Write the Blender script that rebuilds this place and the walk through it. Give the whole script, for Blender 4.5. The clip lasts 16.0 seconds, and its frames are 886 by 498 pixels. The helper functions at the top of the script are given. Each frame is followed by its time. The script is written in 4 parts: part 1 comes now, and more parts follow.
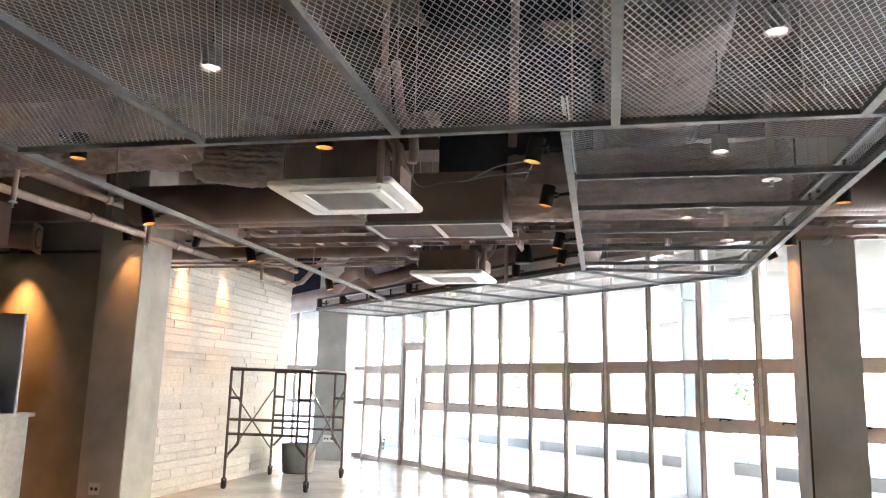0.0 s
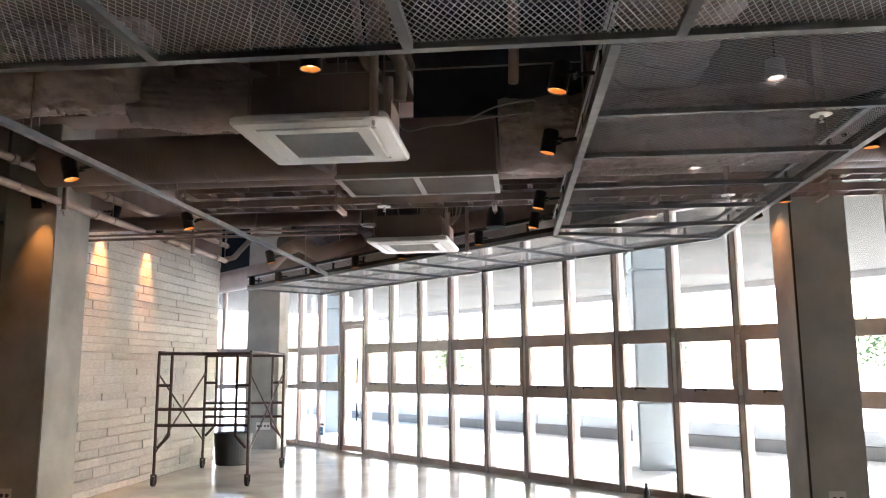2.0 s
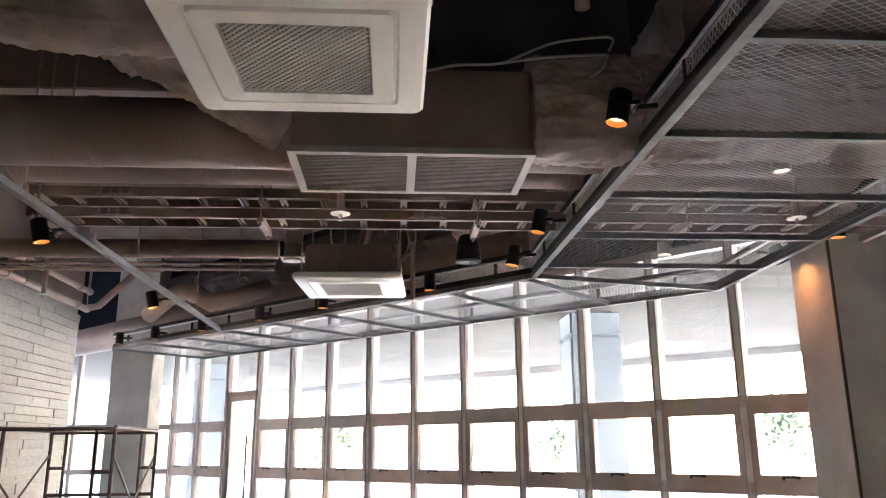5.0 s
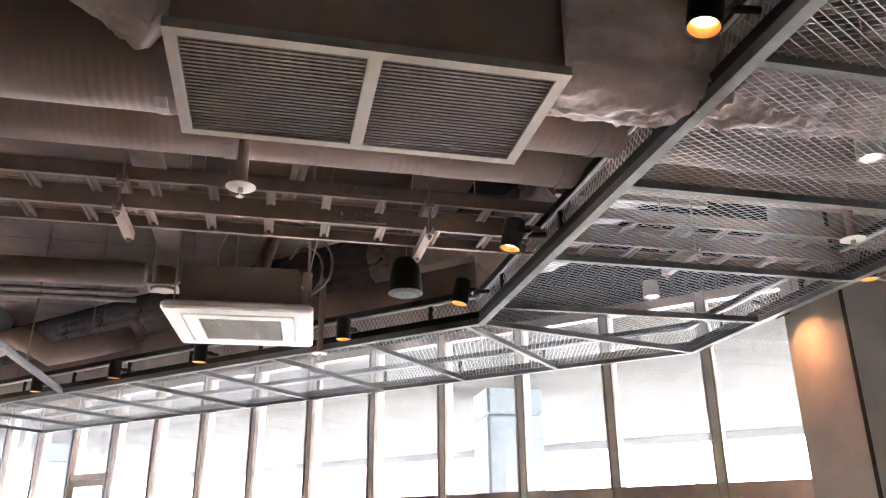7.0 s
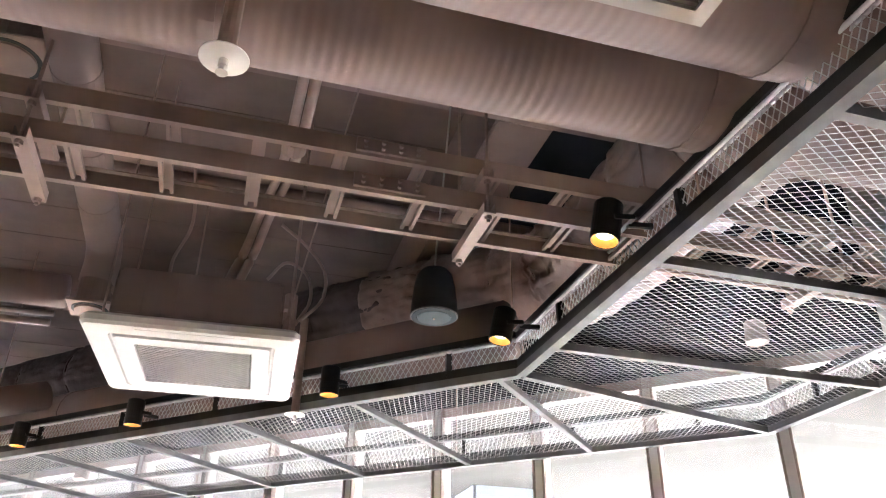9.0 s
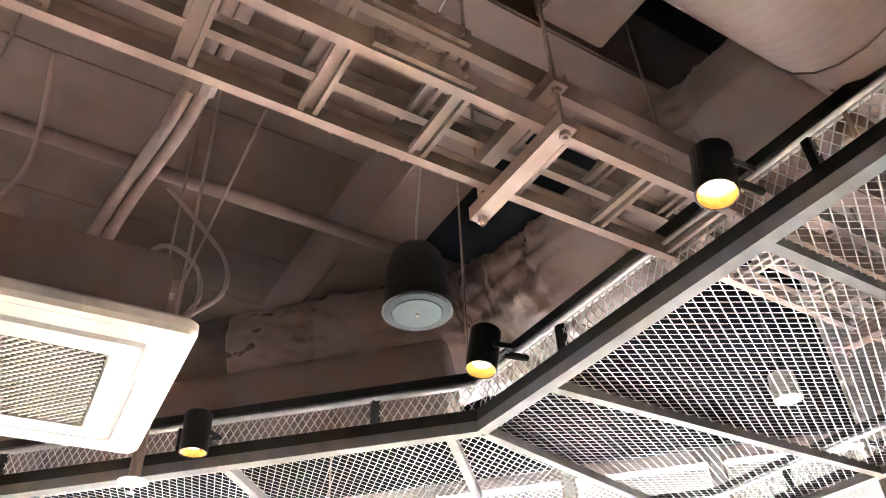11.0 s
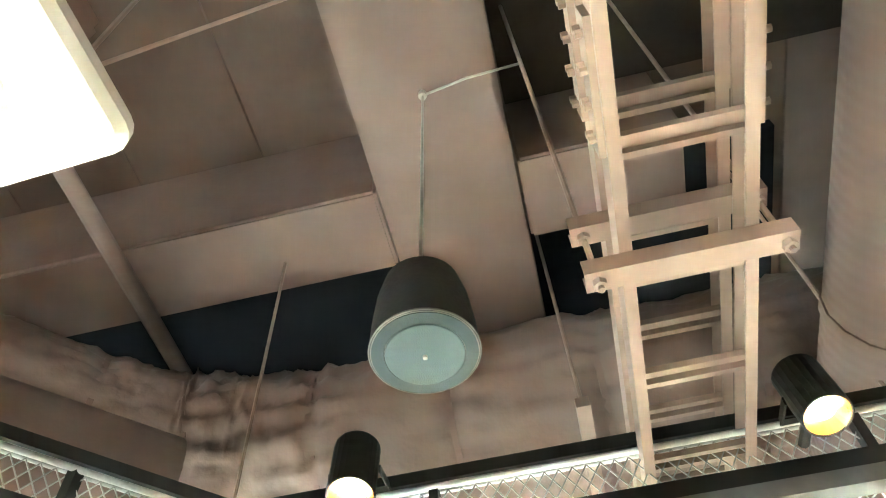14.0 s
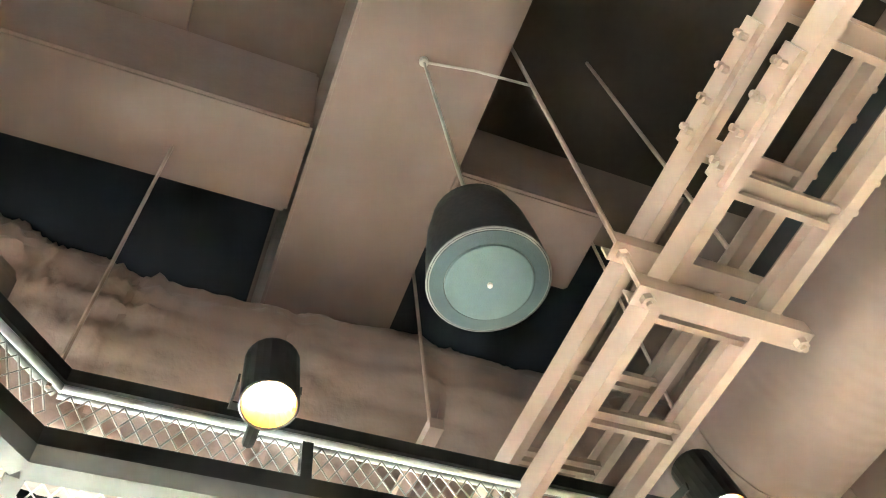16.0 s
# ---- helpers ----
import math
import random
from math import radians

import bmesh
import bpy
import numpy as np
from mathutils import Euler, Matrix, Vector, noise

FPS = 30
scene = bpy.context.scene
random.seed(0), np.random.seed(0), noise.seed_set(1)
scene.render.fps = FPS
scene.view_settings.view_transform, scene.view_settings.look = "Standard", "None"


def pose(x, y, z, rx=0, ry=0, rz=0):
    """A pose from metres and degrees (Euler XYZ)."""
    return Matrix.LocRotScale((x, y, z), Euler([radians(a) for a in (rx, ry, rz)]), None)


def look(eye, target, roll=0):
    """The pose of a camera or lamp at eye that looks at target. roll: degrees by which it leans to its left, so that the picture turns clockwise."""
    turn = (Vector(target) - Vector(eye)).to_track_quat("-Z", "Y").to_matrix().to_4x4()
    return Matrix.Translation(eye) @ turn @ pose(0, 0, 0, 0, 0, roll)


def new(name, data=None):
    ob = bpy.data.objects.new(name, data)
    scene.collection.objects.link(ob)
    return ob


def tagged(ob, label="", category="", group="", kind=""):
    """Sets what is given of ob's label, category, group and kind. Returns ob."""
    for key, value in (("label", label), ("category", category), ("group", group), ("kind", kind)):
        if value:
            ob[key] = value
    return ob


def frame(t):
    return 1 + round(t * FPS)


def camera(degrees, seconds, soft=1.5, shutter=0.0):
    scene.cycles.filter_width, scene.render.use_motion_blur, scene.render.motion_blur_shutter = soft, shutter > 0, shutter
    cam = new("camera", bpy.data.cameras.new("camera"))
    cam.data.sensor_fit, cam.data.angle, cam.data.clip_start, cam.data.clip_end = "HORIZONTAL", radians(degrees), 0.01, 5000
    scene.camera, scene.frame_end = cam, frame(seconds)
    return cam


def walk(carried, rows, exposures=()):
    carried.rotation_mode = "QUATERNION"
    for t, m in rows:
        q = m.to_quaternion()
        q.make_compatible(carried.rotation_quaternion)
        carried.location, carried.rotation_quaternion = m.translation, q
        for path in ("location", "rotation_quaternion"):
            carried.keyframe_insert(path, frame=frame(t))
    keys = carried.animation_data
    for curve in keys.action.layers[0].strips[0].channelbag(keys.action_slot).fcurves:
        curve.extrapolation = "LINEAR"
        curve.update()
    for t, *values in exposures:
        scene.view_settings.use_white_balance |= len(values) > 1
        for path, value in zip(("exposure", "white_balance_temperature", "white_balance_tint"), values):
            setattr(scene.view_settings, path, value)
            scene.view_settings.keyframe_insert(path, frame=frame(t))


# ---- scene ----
cam = camera(59.8, 16.0, soft=1.1)
PATH = [
    (0, (1.722, -4.417, 1.479), (1.3, -2.494, 1.831), 1.5),
    (0.5, (1.666, -4.338, 1.455), (1.286, -2.396, 1.744), 1.3),
    (1, (1.554, -4.164, 1.439), (1.21, -2.213, 1.707), 0.6),
    (1.5, (1.384, -3.968, 1.427), (1.109, -2.009, 1.721), 0.6),
    (2, (1.088, -3.729, 1.443), (0.886, -1.763, 1.749), -0.4),
    (2.5, (0.909, -3.457, 1.416), (0.754, -1.491, 1.752), 0.1),
    (3, (0.756, -3.151, 1.439), (0.632, -1.194, 1.83), 0.8),
    (3.5, (0.562, -2.817, 1.449), (0.497, -0.866, 1.881), 0.1),
    (4, (0.453, -2.591, 1.436), (0.448, -0.642, 1.888), -0.3),
    (6.5, (0.203, -0.781, 1.467), (0.541, 1.081, 2.113), -0.3),
    (7, (0.184, -0.469, 1.481), (0.585, 1.356, 2.195), -0.4),
    (7.5, (0.201, -0.101, 1.505), (0.613, 1.694, 2.286), -0.6),
    (8, (0.156, 0.238, 1.502), (0.578, 2.003, 2.341), -0.9),
    (8.5, (0.124, 0.542, 1.536), (0.583, 2.272, 2.428), -0.3),
    (9, (0.123, 0.853, 1.551), (0.602, 2.541, 2.512), 0.7),
    (11.3, (-0.042, 2.255, 1.691), (0.903, 3.468, 2.97), -3.3),
    (11.5, (-0.055, 2.382, 1.706), (0.932, 3.51, 3.03), -3.0),
    (12, (-0.05, 2.662, 1.722), (0.956, 3.614, 3.165), -2.1),
    (12.5, (-0.031, 2.907, 1.77), (1.022, 3.655, 3.297), -3.0),
    (13, (-0.041, 3.129, 1.807), (1.093, 3.616, 3.381), -3.3),
    (13.5, (-0.052, 3.27, 1.823), (1.088, 3.575, 3.438), -3.0),
    (14, (0.002, 3.357, 1.822), (1.133, 3.53, 3.463), -5.1),
    (14.5, (0.081, 3.472, 1.834), (1.188, 3.495, 3.499), -7.5),
    (15, (0.135, 3.576, 1.839), (1.207, 3.485, 3.525), -7.7),
    (15.5, (0.206, 3.724, 1.846), (1.247, 3.404, 3.524), -9.7),
    (16, (0.304, 3.912, 1.845), (1.242, 3.375, 3.528), -10.0),
]
walk(cam, [(t, look(eye, target, roll)) for t, eye, target, roll in PATH],
     [(0, 4.7, 5700, 10), (1.5, 4.1, 5750, 12), (2.5, 3.75, 5750, 13), (4, 4.1, 5750, 14), (6.3, 4.1, 5750, 16), (7, 4.5, 5750, 16), (9, 4.9, 5800, 17), (11.3, 5.5, 6080, 15), (12.5, 5.97, 6020, 5), (14, 6.25, 5770, -11), (15, 6.3, 5790, -10), (16, 6.22, 5980, -6)])

# ---------------------------------------------------------------- light
world = bpy.data.worlds.new("sky")
scene.world = world
world.use_nodes = True
wn = world.node_tree.nodes
sky = wn.new("ShaderNodeTexSky")
sky.sky_type = "NISHITA"
sky.sun_disc = False
sky.sun_elevation = radians(26)
sky.sun_rotation = radians(39)
sky.dust_density = 3.0
world.node_tree.links.new(sky.outputs[0], wn["Background"].inputs[0])
wn["Background"].inputs[1].default_value = 0.15
sun = new("sun", bpy.data.lights.new("sun", "SUN"))
sun.data.energy = 5.0
sun.data.angle = radians(0.5)
sun.data.color = (1.0, 0.95, 0.88)
sun.matrix_world = look((34, 42, 26.4), (0, 0, 0))

# ---------------------------------------------------------------- materials


def material(name, color, rough=0.6, metal=0.0, vary=0.12, scale=6.0, bump=0.15, bump_scale=40.0, fine=0.002, island=0.0, emit=None):
    m = bpy.data.materials.new(name)
    m.use_nodes = True
    nt = m.node_tree
    b = nt.nodes["Principled BSDF"]
    b.inputs["Roughness"].default_value = rough
    b.inputs["Metallic"].default_value = metal
    co = nt.nodes.new("ShaderNodeTexCoord")
    n1 = nt.nodes.new("ShaderNodeTexNoise")
    n1.inputs["Scale"].default_value = scale
    n1.inputs["Detail"].default_value = 6
    nt.links.new(co.outputs["Object"], n1.inputs["Vector"])
    ramp = nt.nodes.new("ShaderNodeValToRGB")
    ramp.color_ramp.elements[0].position = 0.3
    ramp.color_ramp.elements[1].position = 0.72
    ramp.color_ramp.elements[0].color = (*[c * (1 - vary) for c in color], 1)
    ramp.color_ramp.elements[1].color = (*[min(1, c * (1 + vary)) for c in color], 1)
    nt.links.new(n1.outputs["Fac"], ramp.inputs["Fac"])
    out = ramp.outputs["Color"]
    if island:
        ob = nt.nodes.new("ShaderNodeObjectInfo")
        hsv = nt.nodes.new("ShaderNodeHueSaturation")
        mr = nt.nodes.new("ShaderNodeMapRange")
        mr.inputs[3].default_value = 1 - island
        mr.inputs[4].default_value = 1 + island
        nt.links.new(ob.outputs["Random"], mr.inputs[0])
        nt.links.new(mr.outputs[0], hsv.inputs["Value"])
        nt.links.new(out, hsv.inputs["Color"])
        out = hsv.outputs["Color"]
    nt.links.new(out, b.inputs["Base Color"])
    n2 = nt.nodes.new("ShaderNodeTexNoise")
    n2.inputs["Scale"].default_value = bump_scale
    n2.inputs["Detail"].default_value = 5
    nt.links.new(co.outputs["Object"], n2.inputs["Vector"])
    if bump:
        bp = nt.nodes.new("ShaderNodeBump")
        bp.inputs["Strength"].default_value = bump
        bp.inputs["Distance"].default_value = fine
        nt.links.new(n2.outputs["Fac"], bp.inputs["Height"])
        nt.links.new(bp.outputs["Normal"], b.inputs["Normal"])
    mr = nt.nodes.new("ShaderNodeMapRange")
    mr.inputs[3].default_value = max(0.02, rough - 0.1)
    mr.inputs[4].default_value = min(1, rough + 0.1)
    nt.links.new(n2.outputs["Fac"], mr.inputs[0])
    nt.links.new(mr.outputs[0], b.inputs["Roughness"])
    if emit:
        b.inputs["Emission Color"].default_value = (*emit[:3], 1)
        b.inputs["Emission Strength"].default_value = emit[3]
    return m


BROWN = material("brown_paint", (0.28, 0.205, 0.184), 0.55, vary=0.14, scale=3, bump=0.3, bump_scale=60)
BROWN_WRAP = material("brown_wrap", (0.275, 0.208, 0.186), 0.42, vary=0.1, scale=5, bump=0.7, bump_scale=7, fine=0.02)
BROWN_STEEL = material("brown_steel", (0.40, 0.295, 0.25), 0.45, vary=0.1, scale=10, bump=0.1)
SLAB = material("slab_paint", (0.20, 0.147, 0.128), 0.85, vary=0.25, scale=2, bump=0.6, bump_scale=25, fine=0.004)
# near-black colour; the sheets under the slab wear it as shade of the void
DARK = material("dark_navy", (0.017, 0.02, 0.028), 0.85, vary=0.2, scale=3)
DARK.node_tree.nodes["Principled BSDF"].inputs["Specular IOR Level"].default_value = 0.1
NAVY = material("navy_board", (0.07, 0.076, 0.088), 0.8, vary=0.2, scale=3)
GALV = material("grey_steel", (0.21, 0.22, 0.225), 0.6, 0.0, vary=0.14, scale=14, bump=0.08)
ZINC = material("zinc_rod", (0.62, 0.64, 0.64), 0.35, 0.6, vary=0.12, scale=40, bump=0.1)
MESHM = material("mesh_steel", (0.53, 0.53, 0.525), 0.45, 0.15, vary=0.1, scale=30, bump=0.0)
BLACK = material("black_metal", (0.018, 0.02, 0.021), 0.4, 0.0, vary=0.2, scale=20, bump=0.05)
WHITE = material("white_plastic", (0.87, 0.86, 0.835), 0.4, vary=0.03, scale=6, bump=0.03)
GRILLE_W = material("grille_plastic", (0.62, 0.61, 0.58), 0.5, vary=0.05, scale=6, bump=0.0)
FILTER = material("filter_grey", (0.05, 0.055, 0.05), 0.8, vary=0.1, scale=6, bump=0.0)
INNER = material("inner_shadow", (0.08, 0.08, 0.077), 0.8, vary=0.1, scale=6, bump=0.0)
CONC = material("concrete", (0.40, 0.385, 0.35), 0.75, vary=0.22, scale=2.2, bump=0.35, bump_scale=30, fine=0.003)
CONC_DARK = material("dark_concrete", (0.25, 0.23, 0.195), 0.7, vary=0.3, scale=1.6, bump=0.3, bump_scale=25, fine=0.003)
BLOCK = material("stone_block", (0.60, 0.585, 0.55), 0.85, vary=0.16, scale=9, bump=0.7, bump_scale=38, fine=0.006, island=0.06)
MORTAR = material("mortar", (0.54, 0.525, 0.49), 0.9, vary=0.15, scale=12, bump=0.5)
FRAMEM = material("bronze_frame", (0.46, 0.385, 0.355), 0.4, 0.0, vary=0.08, scale=8, bump=0.05)
MULL = material("pale_mullion", (0.8, 0.79, 0.77), 0.35, 0.0, vary=0.06, scale=8, bump=0.04)
FLOORM = material("polished_floor", (0.58, 0.56, 0.53), 0.14, vary=0.22, scale=1.3, bump=0.06, bump_scale=7, fine=0.004)
LAMP = material("lamp_warm", (1.0, 0.8, 0.55), 0.4, bump=0.0, emit=(1.0, 0.66, 0.36, 1.1))
LAMP2 = material("lamp_rosy", (1.0, 0.85, 0.75), 0.4, bump=0.0, emit=(1.0, 0.72, 0.55, 0.35))
SCAF = material("scaffold_paint", (0.10, 0.065, 0.06), 0.5, 0.2, vary=0.35, scale=25, bump=0.2)
RUBBER = material("rubber", (0.03, 0.03, 0.03), 0.8)
SPK = material("speaker_black", (0.012, 0.015, 0.018), 0.55, vary=0.1, scale=30, bump=0.1, bump_scale=120)
SPKR = material("speaker_ring", (0.07, 0.098, 0.11), 0.7, vary=0.04, scale=30, bump=0.2, bump_scale=400)
# dark brown of the column's corner bead and of the shade over the trays
SHADE_BEAD = material("shade_and_bead_brown", (0.045, 0.033, 0.026), 0.85, vary=0.25, scale=3)
SPKG = material("speaker_grille", (0.115, 0.16, 0.18), 0.65, vary=0.04, scale=30, bump=0.25, bump_scale=400)
for m in (SPKR, SPKG):
    m.node_tree.nodes["Principled BSDF"].inputs["Specular IOR Level"].default_value = 0.15
WIRE = material("steel_wire", (0.6, 0.58, 0.54), 0.35, 0.7, bump=0.0)
POT = material("grey_planter", (0.13, 0.135, 0.14), 0.7, vary=0.15, scale=5)
PAVE = material("pale_paving", (0.72, 0.71, 0.69), 0.85, vary=0.1, scale=1.5)
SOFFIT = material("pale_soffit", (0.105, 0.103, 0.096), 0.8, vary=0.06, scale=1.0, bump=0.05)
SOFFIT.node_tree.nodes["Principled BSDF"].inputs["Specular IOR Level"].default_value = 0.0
BLUEW = material("pale_blue_cladding", (0.33, 0.38, 0.41), 0.6, vary=0.06, scale=1.5, bump=0.05)
PARAP = material("grey_parapet", (0.17, 0.165, 0.16), 0.8, vary=0.1, scale=2)
PARAP_TOP = material("pale_parapet_panel", (0.4, 0.42, 0.43), 0.6, vary=0.06, scale=2, bump=0.03)
# walls out of view that close the room, pale to bounce light back
WALLP = material("plain_wall", (0.55, 0.53, 0.5), 0.85, vary=0.08, scale=1.5)
PANELM = material("grey_screen", (0.50, 0.52, 0.56), 0.5, vary=0.04, scale=2, bump=0.02)
GRF = material("pale_grey_frame", (0.42, 0.38, 0.35), 0.5, 0.1, vary=0.06, scale=10, bump=0.05)
LEAF = material("foliage", (0.06, 0.11, 0.03), 0.7, vary=0.3, scale=4, bump=0)
SLATM = material("slat_brown", (0.15, 0.11, 0.095), 0.6, vary=0.1)
PALEWRAP = material("pale_wrap", (0.43, 0.34, 0.325), 0.5, vary=0.2, scale=7, bump=0.9, bump_scale=11, fine=0.022)
# wrap of the far duct run, with its shade put into the colour
SHADEDWRAP = material("shaded_wrap", (0.085, 0.066, 0.066), 0.65, vary=0.25, scale=5, bump=0.7, bump_scale=5, fine=0.03)
GOLD = material("gold_reflector", (0.9, 0.4, 0.1), 0.3, 0.6, vary=0.03, bump=0.0)
STICKB = material("sticker_blue", (0.08, 0.3, 0.6), 0.5, vary=0.05, bump=0.0)
SOCK = material("socket_white", (0.75, 0.74, 0.7), 0.4, bump=0.0)

# spiral duct: brown paint over fine ribs across the run
SPIRAL = material("spiral_duct_paint", (0.28, 0.205, 0.184), 0.5, vary=0.16, scale=3, bump=0.3, bump_scale=60)
sn = SPIRAL.node_tree
ribs = sn.nodes.new("ShaderNodeTexWave")
ribs.bands_direction = "X"
ribs.inputs["Scale"].default_value = 9.0
ribs.inputs["Distortion"].default_value = 0.6
ribs.inputs["Detail Scale"].default_value = 0.4
sn.links.new(sn.nodes["Texture Coordinate"].outputs["Object"], ribs.inputs["Vector"])
rib_bump = sn.nodes.new("ShaderNodeBump")
rib_bump.inputs["Strength"].default_value = 0.35
rib_bump.inputs["Distance"].default_value = 0.003
sn.links.new(ribs.outputs["Fac"], rib_bump.inputs["Height"])
sn.links.new(sn.nodes["Bump"].outputs["Normal"], rib_bump.inputs["Normal"])
sn.links.new(rib_bump.outputs["Normal"], sn.nodes["Principled BSDF"].inputs["Normal"])

GLASS = bpy.data.materials.new("window_glass")
GLASS.use_nodes = True
gb = GLASS.node_tree.nodes["Principled BSDF"]
gb.inputs["Transmission Weight"].default_value = 1.0
gb.inputs["Roughness"].default_value = 0.0
gb.inputs["IOR"].default_value = 1.45
gb.inputs["Base Color"].default_value = (0.97, 0.98, 0.98, 1)

# ---------------------------------------------------------------- building blocks


def part(name, bm, mat, parent=None, label="", smooth=False):
    me = bpy.data.meshes.new(name)
    bm.normal_update()
    bm.to_mesh(me)
    bm.free()
    me.materials.append(mat)
    if smooth:
        for p in me.polygons:
            p.use_smooth = True
    ob = new(name, me)
    if parent:
        ob.parent = parent
    if label:
        tagged(ob, label)
    return ob


def thing(name, label, category, group="", m=None):
    ob = new(name)
    ob.empty_display_size = 0.1
    if m is not None:
        ob.matrix_basis = m
    return tagged(ob, label, category, group)


def structure(ob, label, category=""):
    return tagged(ob, label, category, "", "structure")


def box(bm, x0, x1, y0, y1, z0, z1, bevel=0.0):
    vs = [bm.verts.new((x, y, z)) for z in (z0, z1) for x, y in ((x0, y0), (x1, y0), (x1, y1), (x0, y1))]
    fs = [bm.faces.new([vs[i] for i in f]) for f in ((3, 2, 1, 0), (4, 5, 6, 7), (0, 1, 5, 4), (1, 2, 6, 5), (2, 3, 7, 6), (3, 0, 4, 7))]
    if bevel:
        bmesh.ops.bevel(bm, geom=list({e for f in fs for e in f.edges}), offset=bevel, segments=2, affect="EDGES")
    return bm


def boxed(x0, x1, y0, y1, z0, z1, bevel=0.0):
    return box(bmesh.new(), x0, x1, y0, y1, z0, z1, bevel)


def axes_of(p, q):
    d = (Vector(q) - Vector(p)).normalized()
    up = Vector((0, 0, 1)) if abs(d.z) < 0.99 else Vector((0, 1, 0))
    side = d.cross(up).normalized()
    return d, side, side.cross(d).normalized()


def bar(bm, p, q, w, h, drop=0.0):
    """A square bar from p to q, w across and h high; drop moves it down by a share of its height."""
    d, side, up = axes_of(p, q)
    vs = []
    for c in (Vector(p), Vector(q)):
        c = c - up * drop * h
        vs += [bm.verts.new(c + side * a * w / 2 + up * b * h / 2) for a, b in ((-1, -1), (1, -1), (1, 1), (-1, 1))]
    for f in ((3, 2, 1, 0), (4, 5, 6, 7), (0, 1, 5, 4), (1, 2, 6, 5), (2, 3, 7, 6), (3, 0, 4, 7)):
        bm.faces.new([vs[i] for i in f])
    return bm


def tube(bm, p, q, r, n=12, r2=None):
    d, side, up = axes_of(p, q)
    rings = []
    for c, rr in ((Vector(p), r), (Vector(q), r if r2 is None else r2)):
        rings.append([bm.verts.new(c + (side * math.cos(2 * math.pi * k / n) + up * math.sin(2 * math.pi * k / n)) * rr) for k in range(n)])
    for k in range(n):
        bm.faces.new((rings[0][k], rings[0][(k + 1) % n], rings[1][(k + 1) % n], rings[1][k]))
    bm.faces.new(rings[0][::-1])
    bm.faces.new(rings[1])
    return bm


def sweep(bm, pts, r, n=10, rough=0.0):
    """A round pipe through points; rough wobbles its radius."""
    pts = [Vector(p) for p in pts]
    rings = []
    for i, p in enumerate(pts):
        d = (pts[min(i + 1, len(pts) - 1)] - pts[max(i - 1, 0)]).normalized()
        up = Vector((0, 0, 1)) if abs(d.z) < 0.9 else Vector((0, 1, 0))
        side = d.cross(up).normalized()
        up = side.cross(d)
        ring = []
        for k in range(n):
            a = 2 * math.pi * k / n
            v = side * math.cos(a) + up * math.sin(a)
            rr = r * (1 + rough * noise.noise(p * 3.1 + v * 1.7) + rough * 0.5 * noise.noise(p * 9 + v * 5))
            ring.append(bm.verts.new(p + v * rr))
        rings.append(ring)
    for a, b in zip(rings, rings[1:]):
        for k in range(n):
            bm.faces.new((a[k], a[(k + 1) % n], b[(k + 1) % n], b[k]))
    bm.faces.new(rings[0][::-1])
    bm.faces.new(rings[-1])
    return bm


def lathe(bm, profile, n=24, centre=(0, 0, 0)):
    """Turns (radius, height) pairs round the upright axis through centre."""
    c = Vector(centre)
    rings = [[bm.verts.new(c + Vector((r * math.cos(2 * math.pi * k / n), r * math.sin(2 * math.pi * k / n), z))) for k in range(n)] for r, z in profile]
    for a, b in zip(rings, rings[1:]):
        for k in range(n):
            bm.faces.new((a[k], a[(k + 1) % n], b[(k + 1) % n], b[k]))
    bm.faces.new(rings[0][::-1])
    bm.faces.new(rings[-1])
    return bm


def smooth_path(pts, k=6):
    """Points of a smooth curve through the given ones."""
    v = [Vector(p) for p in pts]
    v = [v[0] * 2 - v[1]] + v + [v[-1] * 2 - v[-2]]
    out = []
    for a, b, c, d in zip(v, v[1:], v[2:], v[3:]):
        for i in range(k):
            s = i / k
            out.append(((b * 2) + (c - a) * s + (a * 2 - b * 5 + c * 4 - d) * s * s + (b * 3 - a - c * 3 + d) * s ** 3) * 0.5)
    return out + [v[-2]]


def line(p, q, n):
    p, q = Vector(p), Vector(q)
    return [p.lerp(q, i / n) for i in range(n + 1)]


# ---------------------------------------------------------------- plan
MZ = 2.78          # underside of the hung mesh
FAC = 8.03         # the glass front is the line x + y = FAC
STEP = 0.555       # window axis spacing, along x
SLABZ = 4.45
DIAG = Vector((-1, 1, 0)).normalized()
OUT = Vector((1, 1, 0)).normalized()


def front(x, out=0.0, z=0.0):
    """A point on the glass front."""
    return Vector((x, FAC - x, z)) + OUT * out


# floor and shell
def prism(pts, z0, z1, b=None):
    """An upright prism over a plan outline."""
    b = b or bmesh.new()
    lo, hi = [[b.verts.new((x, y, z)) for x, y in pts] for z in (z0, z1)]
    n = len(pts)
    b.faces.new(lo[::-1])
    b.faces.new(hi)
    for k in range(n):
        b.faces.new((lo[k], lo[(k + 1) % n], hi[(k + 1) % n], hi[k]))
    return b


